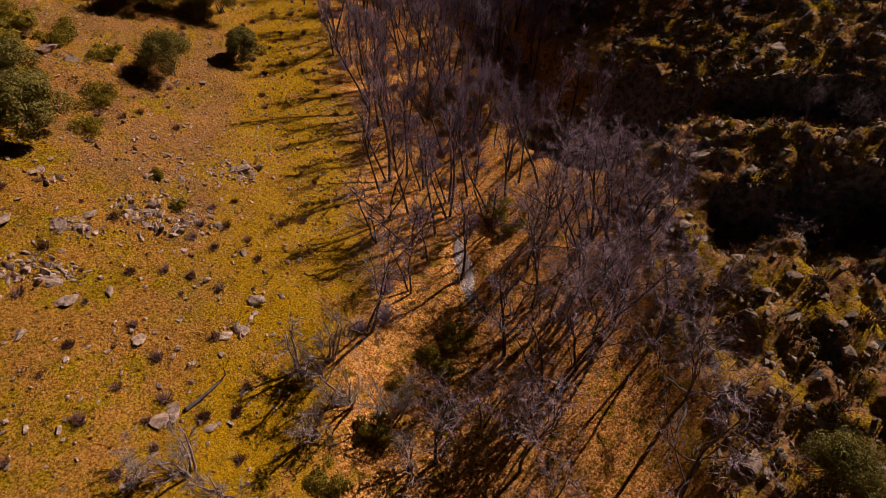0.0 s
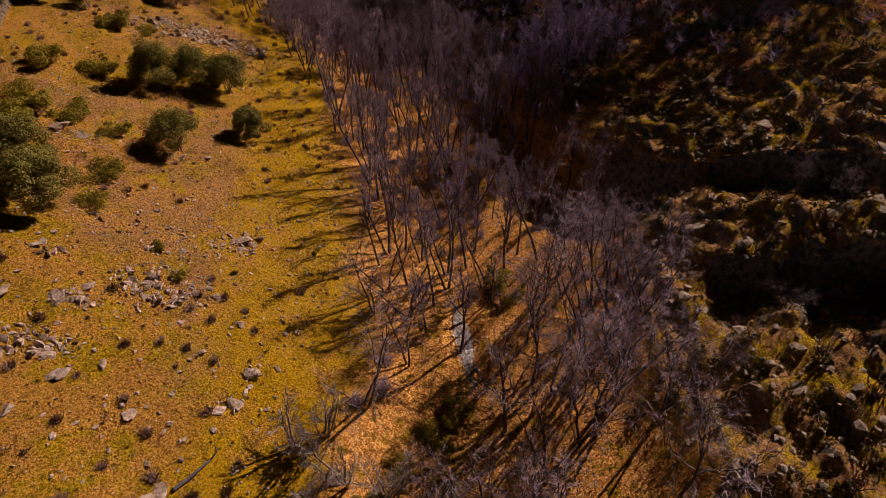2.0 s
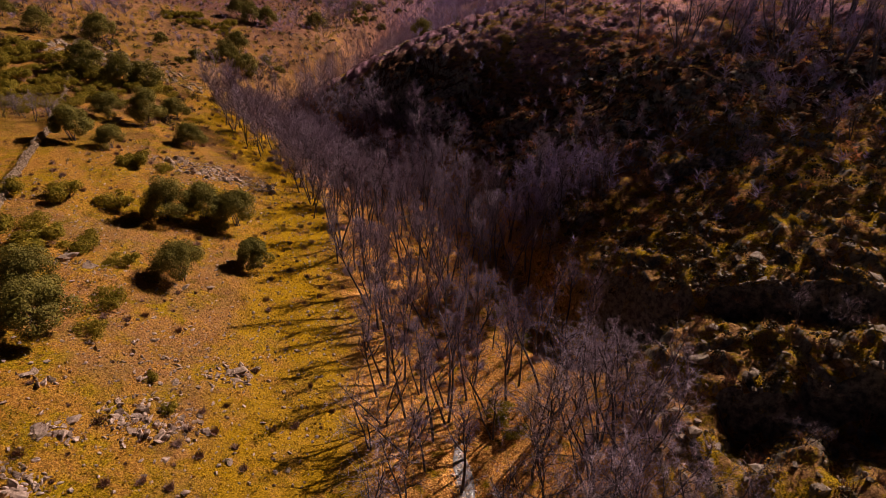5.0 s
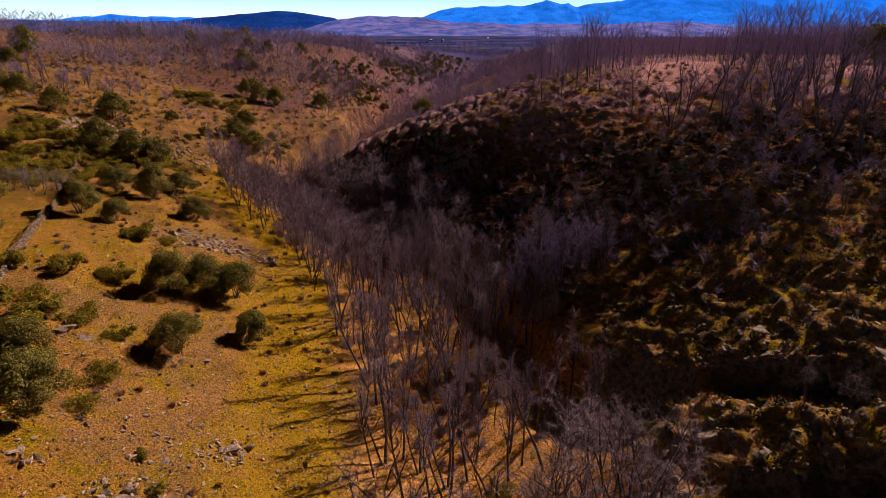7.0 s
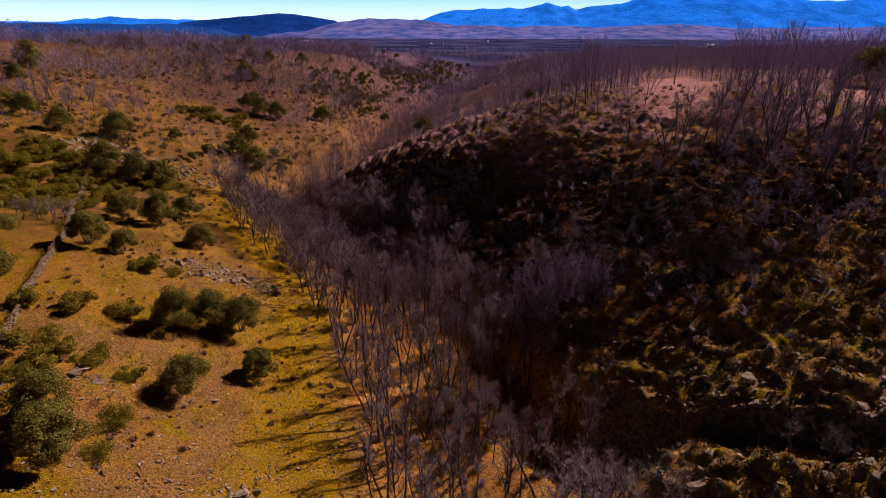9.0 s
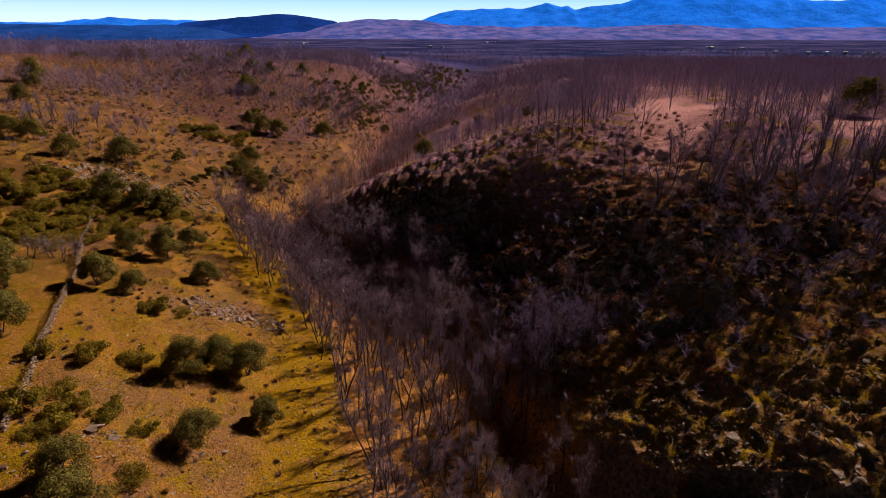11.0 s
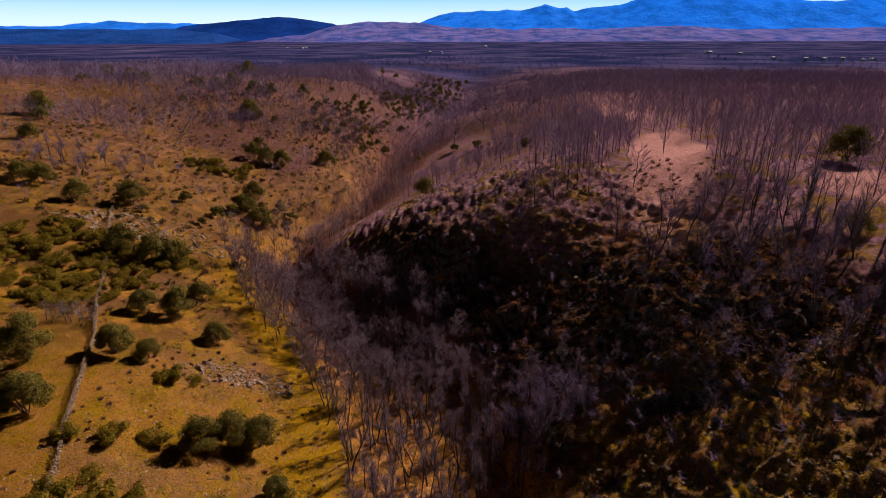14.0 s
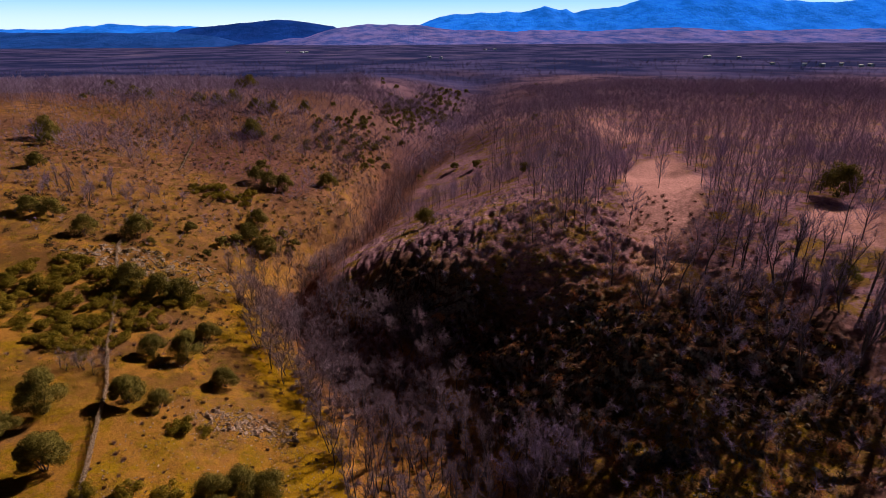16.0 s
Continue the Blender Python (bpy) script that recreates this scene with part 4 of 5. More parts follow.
for n, (x, y, s) in enumerate(((22.5, 26.5, 0.42), (21.0, 27.8, 0.38), (18.0, 20.5, 0.3), (13.8, 17.6, 0.5), (14.8, 27.0, 0.34), (29.0, 57.0, 0.5), (26.5, 47.0, 0.45), (24.0, 60.0, 0.5), (32.8, 62.4, 0.5), (36.9, 58.9, 0.55), (40.2, 61.9, 0.5), (19.2, 56.4, 0.42), (20.6, 54.8, 0.4), (33.4, 45.7, 0.42), (27.3, 51.0, 0.4), (39.3, 50.7, 0.5), (34.8, 61.0, 0.45), (25.9, 58.9, 0.38))):
    plant_bare(x, y, s, (4, 2, 3)[n % 3], n * 2.1, "low leafless oak among crags", "oaks among the crags")

for n, (x, y) in enumerate(scatter(24, 26, 58, 48, 78, 3.6, lambda x, y: 0.6 * ramp(-0.3, 0.2, value_noise(x, y, 10, 41)))[:46]):
    oak = thing("bare_oak", rest(x, y, 0.05), "low bushy leafless oak on the shaded hillside", "tree", "low oaks on the hillside", turn=n * 1.9, size=0.34 + 0.05 * (n % 5))
    part("trunk", bushy_meshes[n % 2][0], oak)
    part("crown", bushy_meshes[n % 2][1], oak, "bare purple twigs")

stream_meshes = [oak_parts(bare_oak(180 + i, 8.4, 1.35, 2 + i % 2, boughs=15, subs=7, twigs=13, twig_r=0.0105, low=0.34, reach=(0.2, 0.65), blen=(0.26, 0.40), slen=(0.3, 0.6)), BARK, TWIG) for i in range(3)]
for n, (x, y, s) in enumerate(((7.0, 15.3, 0.9), (9.2, 18.0, 0.95), (6.2, 18.8, 0.85), (10.8, 16.0, 0.8), (8.0, 20.8, 0.95), (6.0, 23.6, 0.9), (7.6, 26.0, 0.9), (9.2, 24.2, 0.95), (10.8, 25.8, 0.8), (10.6, 21.4, 0.85), (11.6, 23.6, 0.75), (8.8, 28.0, 0.75), (3.6, 12.0, 0.8))):
    oak = thing("bare_oak", rest(x, y, 0.05), "many-stemmed leafless oak with pinkish-grey crown beside the stream", "tree", "oaks beside the stream", turn=n * 1.7, size=s)
    part("trunk", stream_meshes[n % 3][0], oak)
    part("crown", stream_meshes[n % 3][1], oak, "dense pinkish-grey twigs")
for n, (x, y, s) in enumerate(((7.5, 56.5, 0.8), (9.0, 54.5, 0.85), (10.5, 57.0, 0.85), (12.0, 54.8, 0.8), (13.6, 53.4, 0.75), (15.6, 52.4, 0.7), (11.0, 52.4, 0.8), (8.4, 59.2, 0.85), (14.2, 56.2, 0.7), (12.6, 58.4, 0.7))):
    oak = thing("bare_oak", rest(x, y, 0.05), "bushy leafless oak at the foot of the shaded hill", "tree", "oaks at the foot of the hill", turn=n * 2.3, size=s)
    part("trunk", bushy_meshes[n % 2][0], oak)
    part("crown", bushy_meshes[n % 2][1], oak, "bare purple twigs")

# pale twiggy shrubs by the foot of the meadow
pale_meshes = []
for i in range(2):
    made = bare_oak(140 + i, 3.0, 1.5, 4, boughs=16, subs=6, twigs=9, thick=1.6, twig_r=0.009, low=0.15, reach=(0.12, 0.4))
    pale_meshes.append(oak_parts(made, PALE_TWIG, PALE_TWIG))
for n, (x, y, s) in enumerate(((-12.0, 8.3, 0.9), (-10.4, 8.8, 1.1), (-9.0, 8.0, 1.0), (-7.2, 14.4, 1.3), (-5.6, 15.5, 1.25), (-4.6, 13.0, 1.35), (-6.0, 11.2, 1.2), (-2.5, 12.5, 1.2), (-1.5, 10.2, 1.1))):
    shrub = thing("twiggy_shrub", rest(x, y, 0.05), "pale silvery leafless shrub at the meadow's edge", "shrub", "pale shrubs", turn=n * 1.9, size=s)
    part("stem", pale_meshes[n % 2][0], shrub)
    part("crown", pale_meshes[n % 2][1], shrub)

# ---- evergreen oaks and shrubs ----
def holm_kinds(seed, sizes, count, size, clumps, low, stems):
    kinds = []
    for i, (h, w) in enumerate(sizes):
        wood, (cv, cf) = holm_oak(seed + i, h, w, count, size, clumps, low, stems)
        kinds.append(([link_mesh("stem", *q, BARK, "mesh", True) for q in wood], link_mesh("crown", cv, cf, OAK_LEAF, "mesh"), w))
    return kinds


holm_meshes = holm_kinds(300, ((3.7, 5.0), (3.2, 3.8), (4.0, 4.4), (3.0, 4.8)), 17000, 0.068, 26, 0.24, 5)
mid_holm = holm_kinds(310, ((3.6, 4.6), (3.8, 4.6), (3.3, 4.6)), 5000, 0.11, 22, 0.24, 3)
far_holm = holm_kinds(320, ((3.0, 4.4), (2.8, 4.4), (3.3, 4.4)), 700, 0.27, 12, 0.22, 1)


def plant_holm(x, y, width, n, kinds, label, group):
    k = kinds[n % len(kinds)]
    oak = thing("holm_oak", rest(x, y), label, "tree", group, turn=n * 1.7, size=width / k[2])
    for stem in k[0]:
        part("stem", stem, oak)
    part("crown", k[1], oak, "small olive-green leaves")


HOLMS = ((-20.9, 39.3, 4.7), (-16.9, 44.9, 3.5), (-26.0, 49.5, 4.6), (-23.7, 51.9, 5.2), (-20.8, 52.3, 5.2), (-24.6, 28.7, 4.6), (-26.6, 31.4, 4.4),
         (-33.2, 73.4, 4.6), (-38.4, 64.4, 3.8), (-42.4, 64.4, 4.9), (-41.0, 79.0, 5.4), (-41.5, 88.5, 4.9), (-46.0, 78.6, 4.9), (-44.6, 50.8, 5.6),
         (-51.0, 60.7, 6.4), (-53.0, 55.0, 5.5), (15.8, 8.6, 3.6))
for n, (x, y, w) in enumerate(HOLMS):
    plant_holm(x, y, w, n, holm_meshes, "dense grey-green holm oak on the grassy slope", "holm oaks on the meadow")
FAR_HOLMS = ((-60.2, 100.4, 6.6), (-54.1, 99.0, 6.0), (-50.9, 100.4, 6.4), (-70.8, 125.6, 7.4), (-79.7, 120.7, 5.8), (-94.9, 126.1, 6.0), (-90.4, 126.7, 6.2),
             (-132.6, 193.6, 9.5), (-128.0, 186.0, 6.0), (-4.4, 137.5, 6.0), (-51.1, 142.2, 6.1), (-46.2, 139.4, 6.9), (-51.5, 181.6, 6.5), (-80.4, 242.6, 7.6), (80.0, 112.0, 9.5), (57.6, 74.8, 4.0),
             (-106.2, 300.4, 9.0), (-90.7, 286.4, 9.5), (-83.3, 288.6, 8.0), (-109.7, 249.4, 4.0), (-192.7, 346.0, 10.0), (-153.1, 294.4, 8.0), (-145.0, 293.0, 6.5), (-119.4, 289.9, 8.5),
             (-112.0, 294.0, 7.5), (-120.8, 374.7, 10.0), (-128.0, 378.0, 8.0), (-81.8, 248.9, 8.5), (-77.0, 244.0, 4.5), (-114.1, 159.0, 6.0), (-55.6, 179.5, 7.0), (-60.5, 182.5, 6.0), (-40.6, 196.3, 7.5), (-51.8, 152.0, 7.0), (-70.0, 299.0, 7.0))
for n, (x, y, w) in enumerate(FAR_HOLMS):
    plant_holm(x, y, w, n, mid_holm, "dark rounded holm oak on the far slope", "holm oaks on the far slope")


def far_green(x, y):
    bank = np.exp(-((x - edge(3, np.minimum(y, 500)) + 27) / 14.0) ** 2) * ramp(232, 270, y) * (1 - ramp(480, 560, y))
    scrub = np.exp(-(((x + 48) / 12) ** 2 + ((y - 140) / 18) ** 2)) * 0.4
    return np.clip(1.3 * bank + scrub + 0.022 * ramp(230, 290, y) * (x < 0) + 0.006 * ramp(150, 200, y), 0, 1) * np.maximum(ramp(-0.05, 0.4, value_noise(x, y, 22, 71) + 0.3 * value_noise(x, y, 9, 73) + 0.15), 0.6 * (bank > 0.25))


for n, (x, y) in enumerate(scatter(19, -260, 230, 118, 540, 3.7, far_green)[:300]):
    plant_holm(x, y, rng.uniform(2.0, 5.2), n, far_holm, "small dark evergreen oak far across the valley", "distant evergreen oaks")

# low green broom and cistus
broom_meshes = []
for i, (h, w) in enumerate(((1.1, 2.6), (1.4, 2.2), (0.9, 3.0))):
    g = np.random.default_rng(340 + i)
    cs = [(g.normal(0, w * 0.22), g.normal(0, w * 0.22), h * g.uniform(0.25, 0.6)) for _ in range(12)]
    broom_meshes.append((link_mesh("foliage", *leaves(g, cs, [w * g.uniform(0.14, 0.24) for _ in cs], 2200, 0.085, 0.75), BROOM_LEAF, "mesh"),
                         link_mesh("stem", *bristle(345 + i, 40, w * 0.4, h * 0.8, 0.012, 0.6), DRY, "mesh"), w))


def plant_broom(x, y, width, n, label, group):
    f, s, w = broom_meshes[n % 3]
    shrub = thing("green_shrub", rest(x, y), label, "shrub", group, turn=n * 2.3, size=width / w)
    part("foliage", f, shrub)
    part("stem", s, shrub, "dry brown stems")


BROOMS = ((-30.8, 38.1, 3.6), (-30.6, 39.8, 3.2), (-33.2, 42.1, 2.8), (-30.5, 49.2, 3.3), (-33.8, 48.1, 3.1), (-23.1, 33.4, 3.0), (-25.2, 39.1, 2.3), (-33.8, 61.3, 2.9),
          (-31.5, 61.6, 2.5), (-34.5, 60.4, 2.9), (-38.4, 47.4, 2.5), (-22.4, 29.9, 2.1), (-28.5, 40.2, 3.0), (-35.0, 39.0, 3.4), (-31.8, 36.2, 2.4), (-17.6, 26.9, 1.0), (-15.7, 24.5, 0.9))
for n, (x, y, w) in enumerate(BROOMS):
    plant_broom(x, y, w, n, "low spreading olive-green shrub on the meadow", "green shrubs on the meadow")
for n, (x, y) in enumerate(scatter(20, -84, -44, 74, 112, 2.0, lambda x, y: 0.85 * ramp(1.2, 0.6, np.hypot((x + 62) / 17, (y - 92) / 15) + 0.3 * value_noise(x, y, 8, 72)))[:190]):
    plant_broom(x, y, rng.uniform(1.8, 4.2), n, "green broom thicket beside the stone wall", "broom thicket")
for n, (x, y) in enumerate(scatter(23, -82, -58, 160, 174, 2.2, lambda x, y: ramp(1.1, 0.6, np.hypot((x + 70) / 11, (y - 167) / 6) + 0.3 * value_noise(x, y, 6, 42)))[:32]):
    plant_broom(x, y, rng.uniform(2.0, 4.0), n, "dark green thicket below the far wall", "far thicket")
for n, (x, y, w) in enumerate(((-0.3, 16.4, 2.2), (1.0, 18.2, 2.0), (-2.2, 14.0, 2.0), (-5.0, 9.0, 1.9), (4.0, 29.0, 2.0), (0.2, 13.2, 1.8), (4.6, 27.0, 1.6), (-3.2, 12.0, 1.8), (6.5, 38.5, 2.2), (5.0, 42.5, 2.0))):
    plant_broom(x, y, w, n, "green shrub beside the stream", "shrubs by the stream")

# ---- stones ----
stone_meshes = [link_mesh("boulder", *boulder(400 + i, 3 if i < 4 else 2, (0.5, 0.38, 0.34, 0.55, 0.42, 0.28, 0.45, 0.36)[i], 13), ROCK, "mesh") for i in range(8)]


crag_meshes = [link_mesh("crag_boulder", *boulder(410 + i, 3 if i < 3 else 2, (0.6, 0.5, 0.7, 0.55, 0.8, 0.45)[i], 16), CRAG_STONE, "mesh") for i in range(6)]


def lay_stone(name, x, y, size, n, label, group, sink=0.16, tilt=0.2):
    ob = new(name, crag_meshes[n % 6] if name == "crag_boulder" else stone_meshes[n % 8])
    ob.matrix_basis = Matrix.Translation(rest(x, y, -0.3 * size * 0.5 + sink * size * 0.5)) @ pose(0, 0, 0, 57 * tilt * math.sin(n * 3.1), 57 * tilt * math.cos(n * 1.7), n * 77)
    ob.scale = (size, size, size * (0.75 + 0.25 * math.sin(n)))
    return tagged(ob, label, "rock", group)


BOULDERS = ((-10.1, 18.3, 1.3), (-18.0, 16.3, 1.2), (-26.5, 37.3, 1.3), (-28.4, 37.6, 1.9), (-11.5, 21.7, 1.0), (-19.4, 22.2, 1.3), (-20.2, 20.9, 1.5), (-13.5, 29.8, 1.6),
            (-22.5, 20.7, 1.4), (-16.6, 17.4, 0.8), (-18.9, 14.2, 0.9), (-14.5, 15.0, 0.9), (-10.3, 11.0, 1.0), (-12.0, 11.5, 1.5), (-12.4, 11.0, 1.2), (-10.8, 15.9, 0.9),
            (-10.2, 16.4, 1.2), (-23.0, 24.7, 0.9), (-14.3, 21.0, 0.6), (-13.2, 23.5, 0.8), (-18.1, 26.6, 0.8), (-18.7, 39.4, 1.0), (-16.4, 27.1, 0.8), (-44.3, 76.7, 2.2), (-20.2, 38.2, 1.0), (-9.4, 13.0, 0.6))
for n, (x, y, s) in enumerate(BOULDERS):
    lay_stone("boulder", x, y, s * 0.85, n, "pale lichen-spotted boulder half sunk in the grass", "boulders on the meadow")
CRAGS = ((12.9, 12.3, 1.9), (13.1, 9.4, 1.7), (19.1, 20.9, 2.1), (20.2, 20.2, 1.2), (17.4, 18.0, 1.2), (15.4, 33.0, 1.4), (15.8, 27.4, 1.6), (14.9, 16.3, 1.3), (13.9, 35.2, 1.0),
         (19.7, 21.1, 1.5), (21.7, 34.6, 1.8), (16.0, 11.0, 1.2), (20.6, 20.8, 1.7), (16.8, 34.3, 1.4), (14.4, 15.2, 0.9))
for n, (x, y, s) in enumerate(CRAGS):
    lay_stone("crag_boulder", x, y, s, n + 3, "grey weathered boulder on the craggy slope", "boulders on the crags", 0.3)
# rocks along the scarps
rng = np.random.default_rng(37)
for x0, y0, x1, y1, drop, run in SCARPS:
    for n in range(int(2.6 * math.hypot(x1 - x0, y1 - y0))):
        f, d = rng.uniform(-0.05, 1.05), rng.normal(0.1, 0.5)
        lay_stone("crag_boulder", x0 + (x1 - x0) * f + d * (y1 - y0) * 0.1, y0 + (y1 - y0) * f - d, rng.uniform(0.25, 0.9), n, "jagged grey rock on the edge of a scarp", "boulders on the crags", 0.1, 0.4)
# outcrops of tilted slabs
rng = np.random.default_rng(31)
for cx, cy, rx, ry, count, big in ((-27.0, 65.0, 6.5, 2.6, 90, 1.5), (-16.0, 23.4, 1.9, 1.4, 36, 1.1), (-19.9, 17.7, 1.9, 0.7, 20, 1.0), (-20.0, 21.3, 1.0, 0.6, 10, 1.0), (-62.0, 113.0, 17.0, 7.0, 150, 2.6), (-107.0, 188.0, 9.0, 3.5, 36, 1.5), (-39.5, 177.0, 6.0, 5.0, 34, 1.4), (-10.8, 16.1, 0.9, 0.5, 8, 0.6), (-13.3, 29.4, 0.9, 1.0, 16, 1.0), (-22.5, 24.6, 1.2, 0.6, 10, 0.8)):
    outcrop = thing("rock_outcrop", rest(cx, cy), "outcrop of broken tilted slabs breaking the turf", "rock", "outcrops")
    for n in range(count):
        a, r = rng.uniform(0, 6.28), math.sqrt(rng.uniform(0, 1))
        x, y, s = cx + rx * r * math.cos(a), cy + ry * r * math.sin(a), big * rng.uniform(0.35, 1.0)
        slab = new("slab", stone_meshes[n % 8] if big < 2 else crag_meshes[n % 6])
        slab.parent = outcrop
        slab.matrix_basis = Matrix.Translation(Vector(rest(x, y, 0.03 * s)) - Vector(rest(cx, cy))) @ pose(0, 0, 0, rng.normal(10, 16), rng.normal(0, 18), rng.normal(-25, 40))
        slab.scale = (s, s * 0.8, s * (0.75 if big < 2 else 0.8))
shards = [boulder(440 + i, 2, 0.34, 12) for i in range(6)]
broken = Heap()
for cx, cy, rx, ry, count in ((-27.5, 65.0, 7.5, 3.2, 420), (-16.2, 23.6, 2.6, 2.2, 170), (-20.0, 18.0, 2.8, 1.0, 110), (-58.0, 112.0, 16.0, 8.0, 480), (-39.5, 177.0, 8.0, 6.0, 160), (-107.0, 188.0, 11.0, 4.0, 160), (-13.4, 28.8, 2.0, 2.0, 80), (-18.5, 28.5, 5.0, 3.5, 130), (-43.0, 76.0, 3.0, 1.5, 60), (-27.5, 37.0, 3.0, 1.5, 70), (-19.0, 21.5, 2.5, 1.5, 60)):
    for n in range(count):
        a, r = rng.uniform(0, 6.28), rng.uniform(0, 1) ** 0.7
        x, y = cx + rx * r * math.cos(a), cy + ry * r * math.sin(a)
        broken.add(shards[n % 6], rest(x, y, -0.03), rng.normal(-0.4, 0.5), (0.16 + 0.5 * rng.uniform(0, 1) ** 2.5) * (1.1 if cy > 60 else 0.8), (rng.normal(0.1, 0.25), rng.normal(0, 0.25)))
broken.link("broken_rock", ROCK, "shattered slabs and rubble round the outcrops", "stones")
# loose stones of the meadow, large enough to count
for n, (x, y) in enumerate(scatter(32, -36, -8, 10, 46, 1.0, lambda x, y: 0.7 * ramp(-0.2, 0.6, value_noise(x, y, 6, 81) + 0.6 * soil_mask(x, y)) * (1 - litter_mask(x, y)))[:290]):
    lay_stone("stone", x, y, 0.13 + 0.34 * rng.uniform(0, 1) ** 2, n, "loose grey stone lying in dry grass", "stones on the meadow", 0.1)

pebble = [boulder(430 + i, 1, 0.6, 4) for i in range(6)]
rubble = Heap()
spots = scatter(33, -40, -7, 6, 70, 0.36, lambda x, y: (0.22 + 0.75 * ramp(-0.1, 0.7, value_noise(x, y, 5, 82) + 0.7 * soil_mask(x, y) - 0.2)) * (1 - 0.8 * litter_mask(x, y)))
zs = land(np.array([p[0] for p in spots]), np.array([p[1] for p in spots]))
for n, ((x, y), z) in enumerate(zip(spots, zs)):
    rubble.add((pebble if n % 3 else shards)[n % 6], (x, y, z + 0.03), n * 1.1, 0.07 + 0.30 * rng.uniform(0, 1) ** 3)
rubble.link("rubble", ROCK, "small loose stones strewn over the meadow", "stones")
scree = Heap()
spots = scatter(34, 4, 44, 6, 112, 0.5, lambda x, y: crag_mask(x, y) * (1 - 0.75 * ramp(42, 56, y)) * (0.20 + 0.7 * ramp(0.0, 0.6, value_noise(x, y, 5, 83) + 0.5 * value_noise(x, y, 2, 84))))
zs = land(np.array([p[0] for p in spots]), np.array([p[1] for p in spots]))
for n, ((x, y), z) in enumerate(zip(spots, zs)):
    scree.add((shards if y > 36 else pebble)[n % 6], (x, y, z + 0.04), n * 1.1, rng.uniform(0.12, 0.6) * (0.7 + 0.8 * (n % 9 == 0)))
chips = [boulder(450 + i, 1, (0.5, 0.7, 0.4)[i % 3], 9) for i in range(6)]
for n in range(1500):
    x, y = rng.uniform(9, 40), rng.uniform(7, 62)
    if crag_mask(x, y) > rng.uniform(0.2, 0.9) and value_noise(x, y, 6, 88) > -0.1:
        scree.add((chips if n % 5 else shards)[n % 6], rest(x, y, -0.05), rng.uniform(0, 6.28), rng.uniform(0.2, 0.85), (rng.normal(0, 0.3), rng.normal(0, 0.3)))
for n in range(900):
    x, y = rng.uniform(-14, 34), rng.uniform(78, 150)
    if upper_slope(x, y) * (x > edge(4, y) + 2) * (x < edge(6, y) + 4) > rng.uniform(0.1, 1) and value_noise(x, y, 7, 47) > -0.3:
        scree.add(chips[n % 6], rest(x, y, -0.06), rng.uniform(0, 6.28), rng.uniform(0.25, 0.95), (rng.normal(0, 0.3), rng.normal(0, 0.3)))
scree.link("scree", CRAG_STONE, "broken grey rocks covering the craggy slope", "rocks")
bed = Heap()
for n in range(170):
    y = rng.normal(23.6, 1.7)
    x = float(stream_x(y)) + rng.normal(0, 0.4)
    bed.add(pebble[n % 6], rest(x, y, -0.03), n * 1.3, rng.uniform(0.08, 0.24))
bed.link("streambed_stones", ROCK, "pale rounded stones in the streambed", "stones")

# ---- dry-stone wall ----
WALL_Y = (30, 38, 43.3, 49.2, 57.5, 68.1, 79.7, 96.1, 117, 128.5, 147)
WALL_X = (-31.2, -34.8, -36.8, -39.5, -42.9, -47.3, -53.4, -60.9, -71.2, -74.7, -80.7)
wall = thing("stone_wall", rest(-43.8, 57.5), "old dry-stone wall of grey field stones running uphill", "wall")
foot = Vector(rest(-43.8, 57.5))
wall_rest, count, y = Heap(), 0, 36.0
wall_meshes = [link_mesh("stone", *boulder(460 + i, 1, 0.7, 5), WALL_STONE, "mesh") for i in range(6)]
while y < 146:
    x = float(np.interp(y, WALL_Y, WALL_X)) + 0.25 * float(value_noise(y, 0.0, 9, 85))
    top = 3 + (value_noise(y, 3.0, 4, 86) > -0.35) + (value_noise(y, 8.0, 3, 87) > -0.1)
    for c in range(int(top)):
        for side in (-0.07, 0.07):
            s = rng.uniform(0.22, 0.34) * (1 - 0.08 * c)
            p = Vector(rest(x + side + rng.normal(0, 0.05), y + rng.normal(0, 0.06), -0.08 - 0.20 * c))
            if count < 300:
                st = new("stone", wall_meshes[count % 6])
                st.parent = wall
                st.matrix_basis = Matrix.Translation(p - foot) @ pose(0, 0, 0, rng.normal(0, 9), rng.normal(0, 9), rng.uniform(0, 360))
                st.scale = (s, s, s * 0.85)
            else:
                wall_rest.add(pebble[count % 6], p - foot, count * 1.7, s)
            count += 1
    y += 0.29 if y < 80 else 0.45
tagged(link_mesh("far_courses", np.concatenate(wall_rest.v), np.concatenate(wall_rest.f), WALL_STONE, wall), "weathered far stretch of the wall", kind="stuff")
far_wall = Heap()
for n in range(150):
    f = n / 150
    far_wall.add(pebble[n % 6], rest(-85 - 14 * f, 182 + 50 * f, -0.25), n * 1.2, rng.uniform(0.6, 0.95))
far_wall.link("far_stone_wall", SHADE_STONE, "tumbled stone wall on the far hillside", "wall")

# ---- dry shrubs, grass and litter ----
def strew(name, seed, box, gap, keep, shapes, material, label, category, lo, hi, sink=0.0):
    rng = np.random.default_rng(seed)
    heap = Heap()
    spots = scatter(seed, *box, gap, keep)
    zs = land(np.array([p[0] for p in spots]), np.array([p[1] for p in spots]))
    for n, ((x, y), z) in enumerate(zip(spots, zs)):
        heap.add(shapes[n % len(shapes)], (x, y, z - sink), n * 1.9, rng.uniform(lo, hi))
    return heap.link(name, material, label, category)


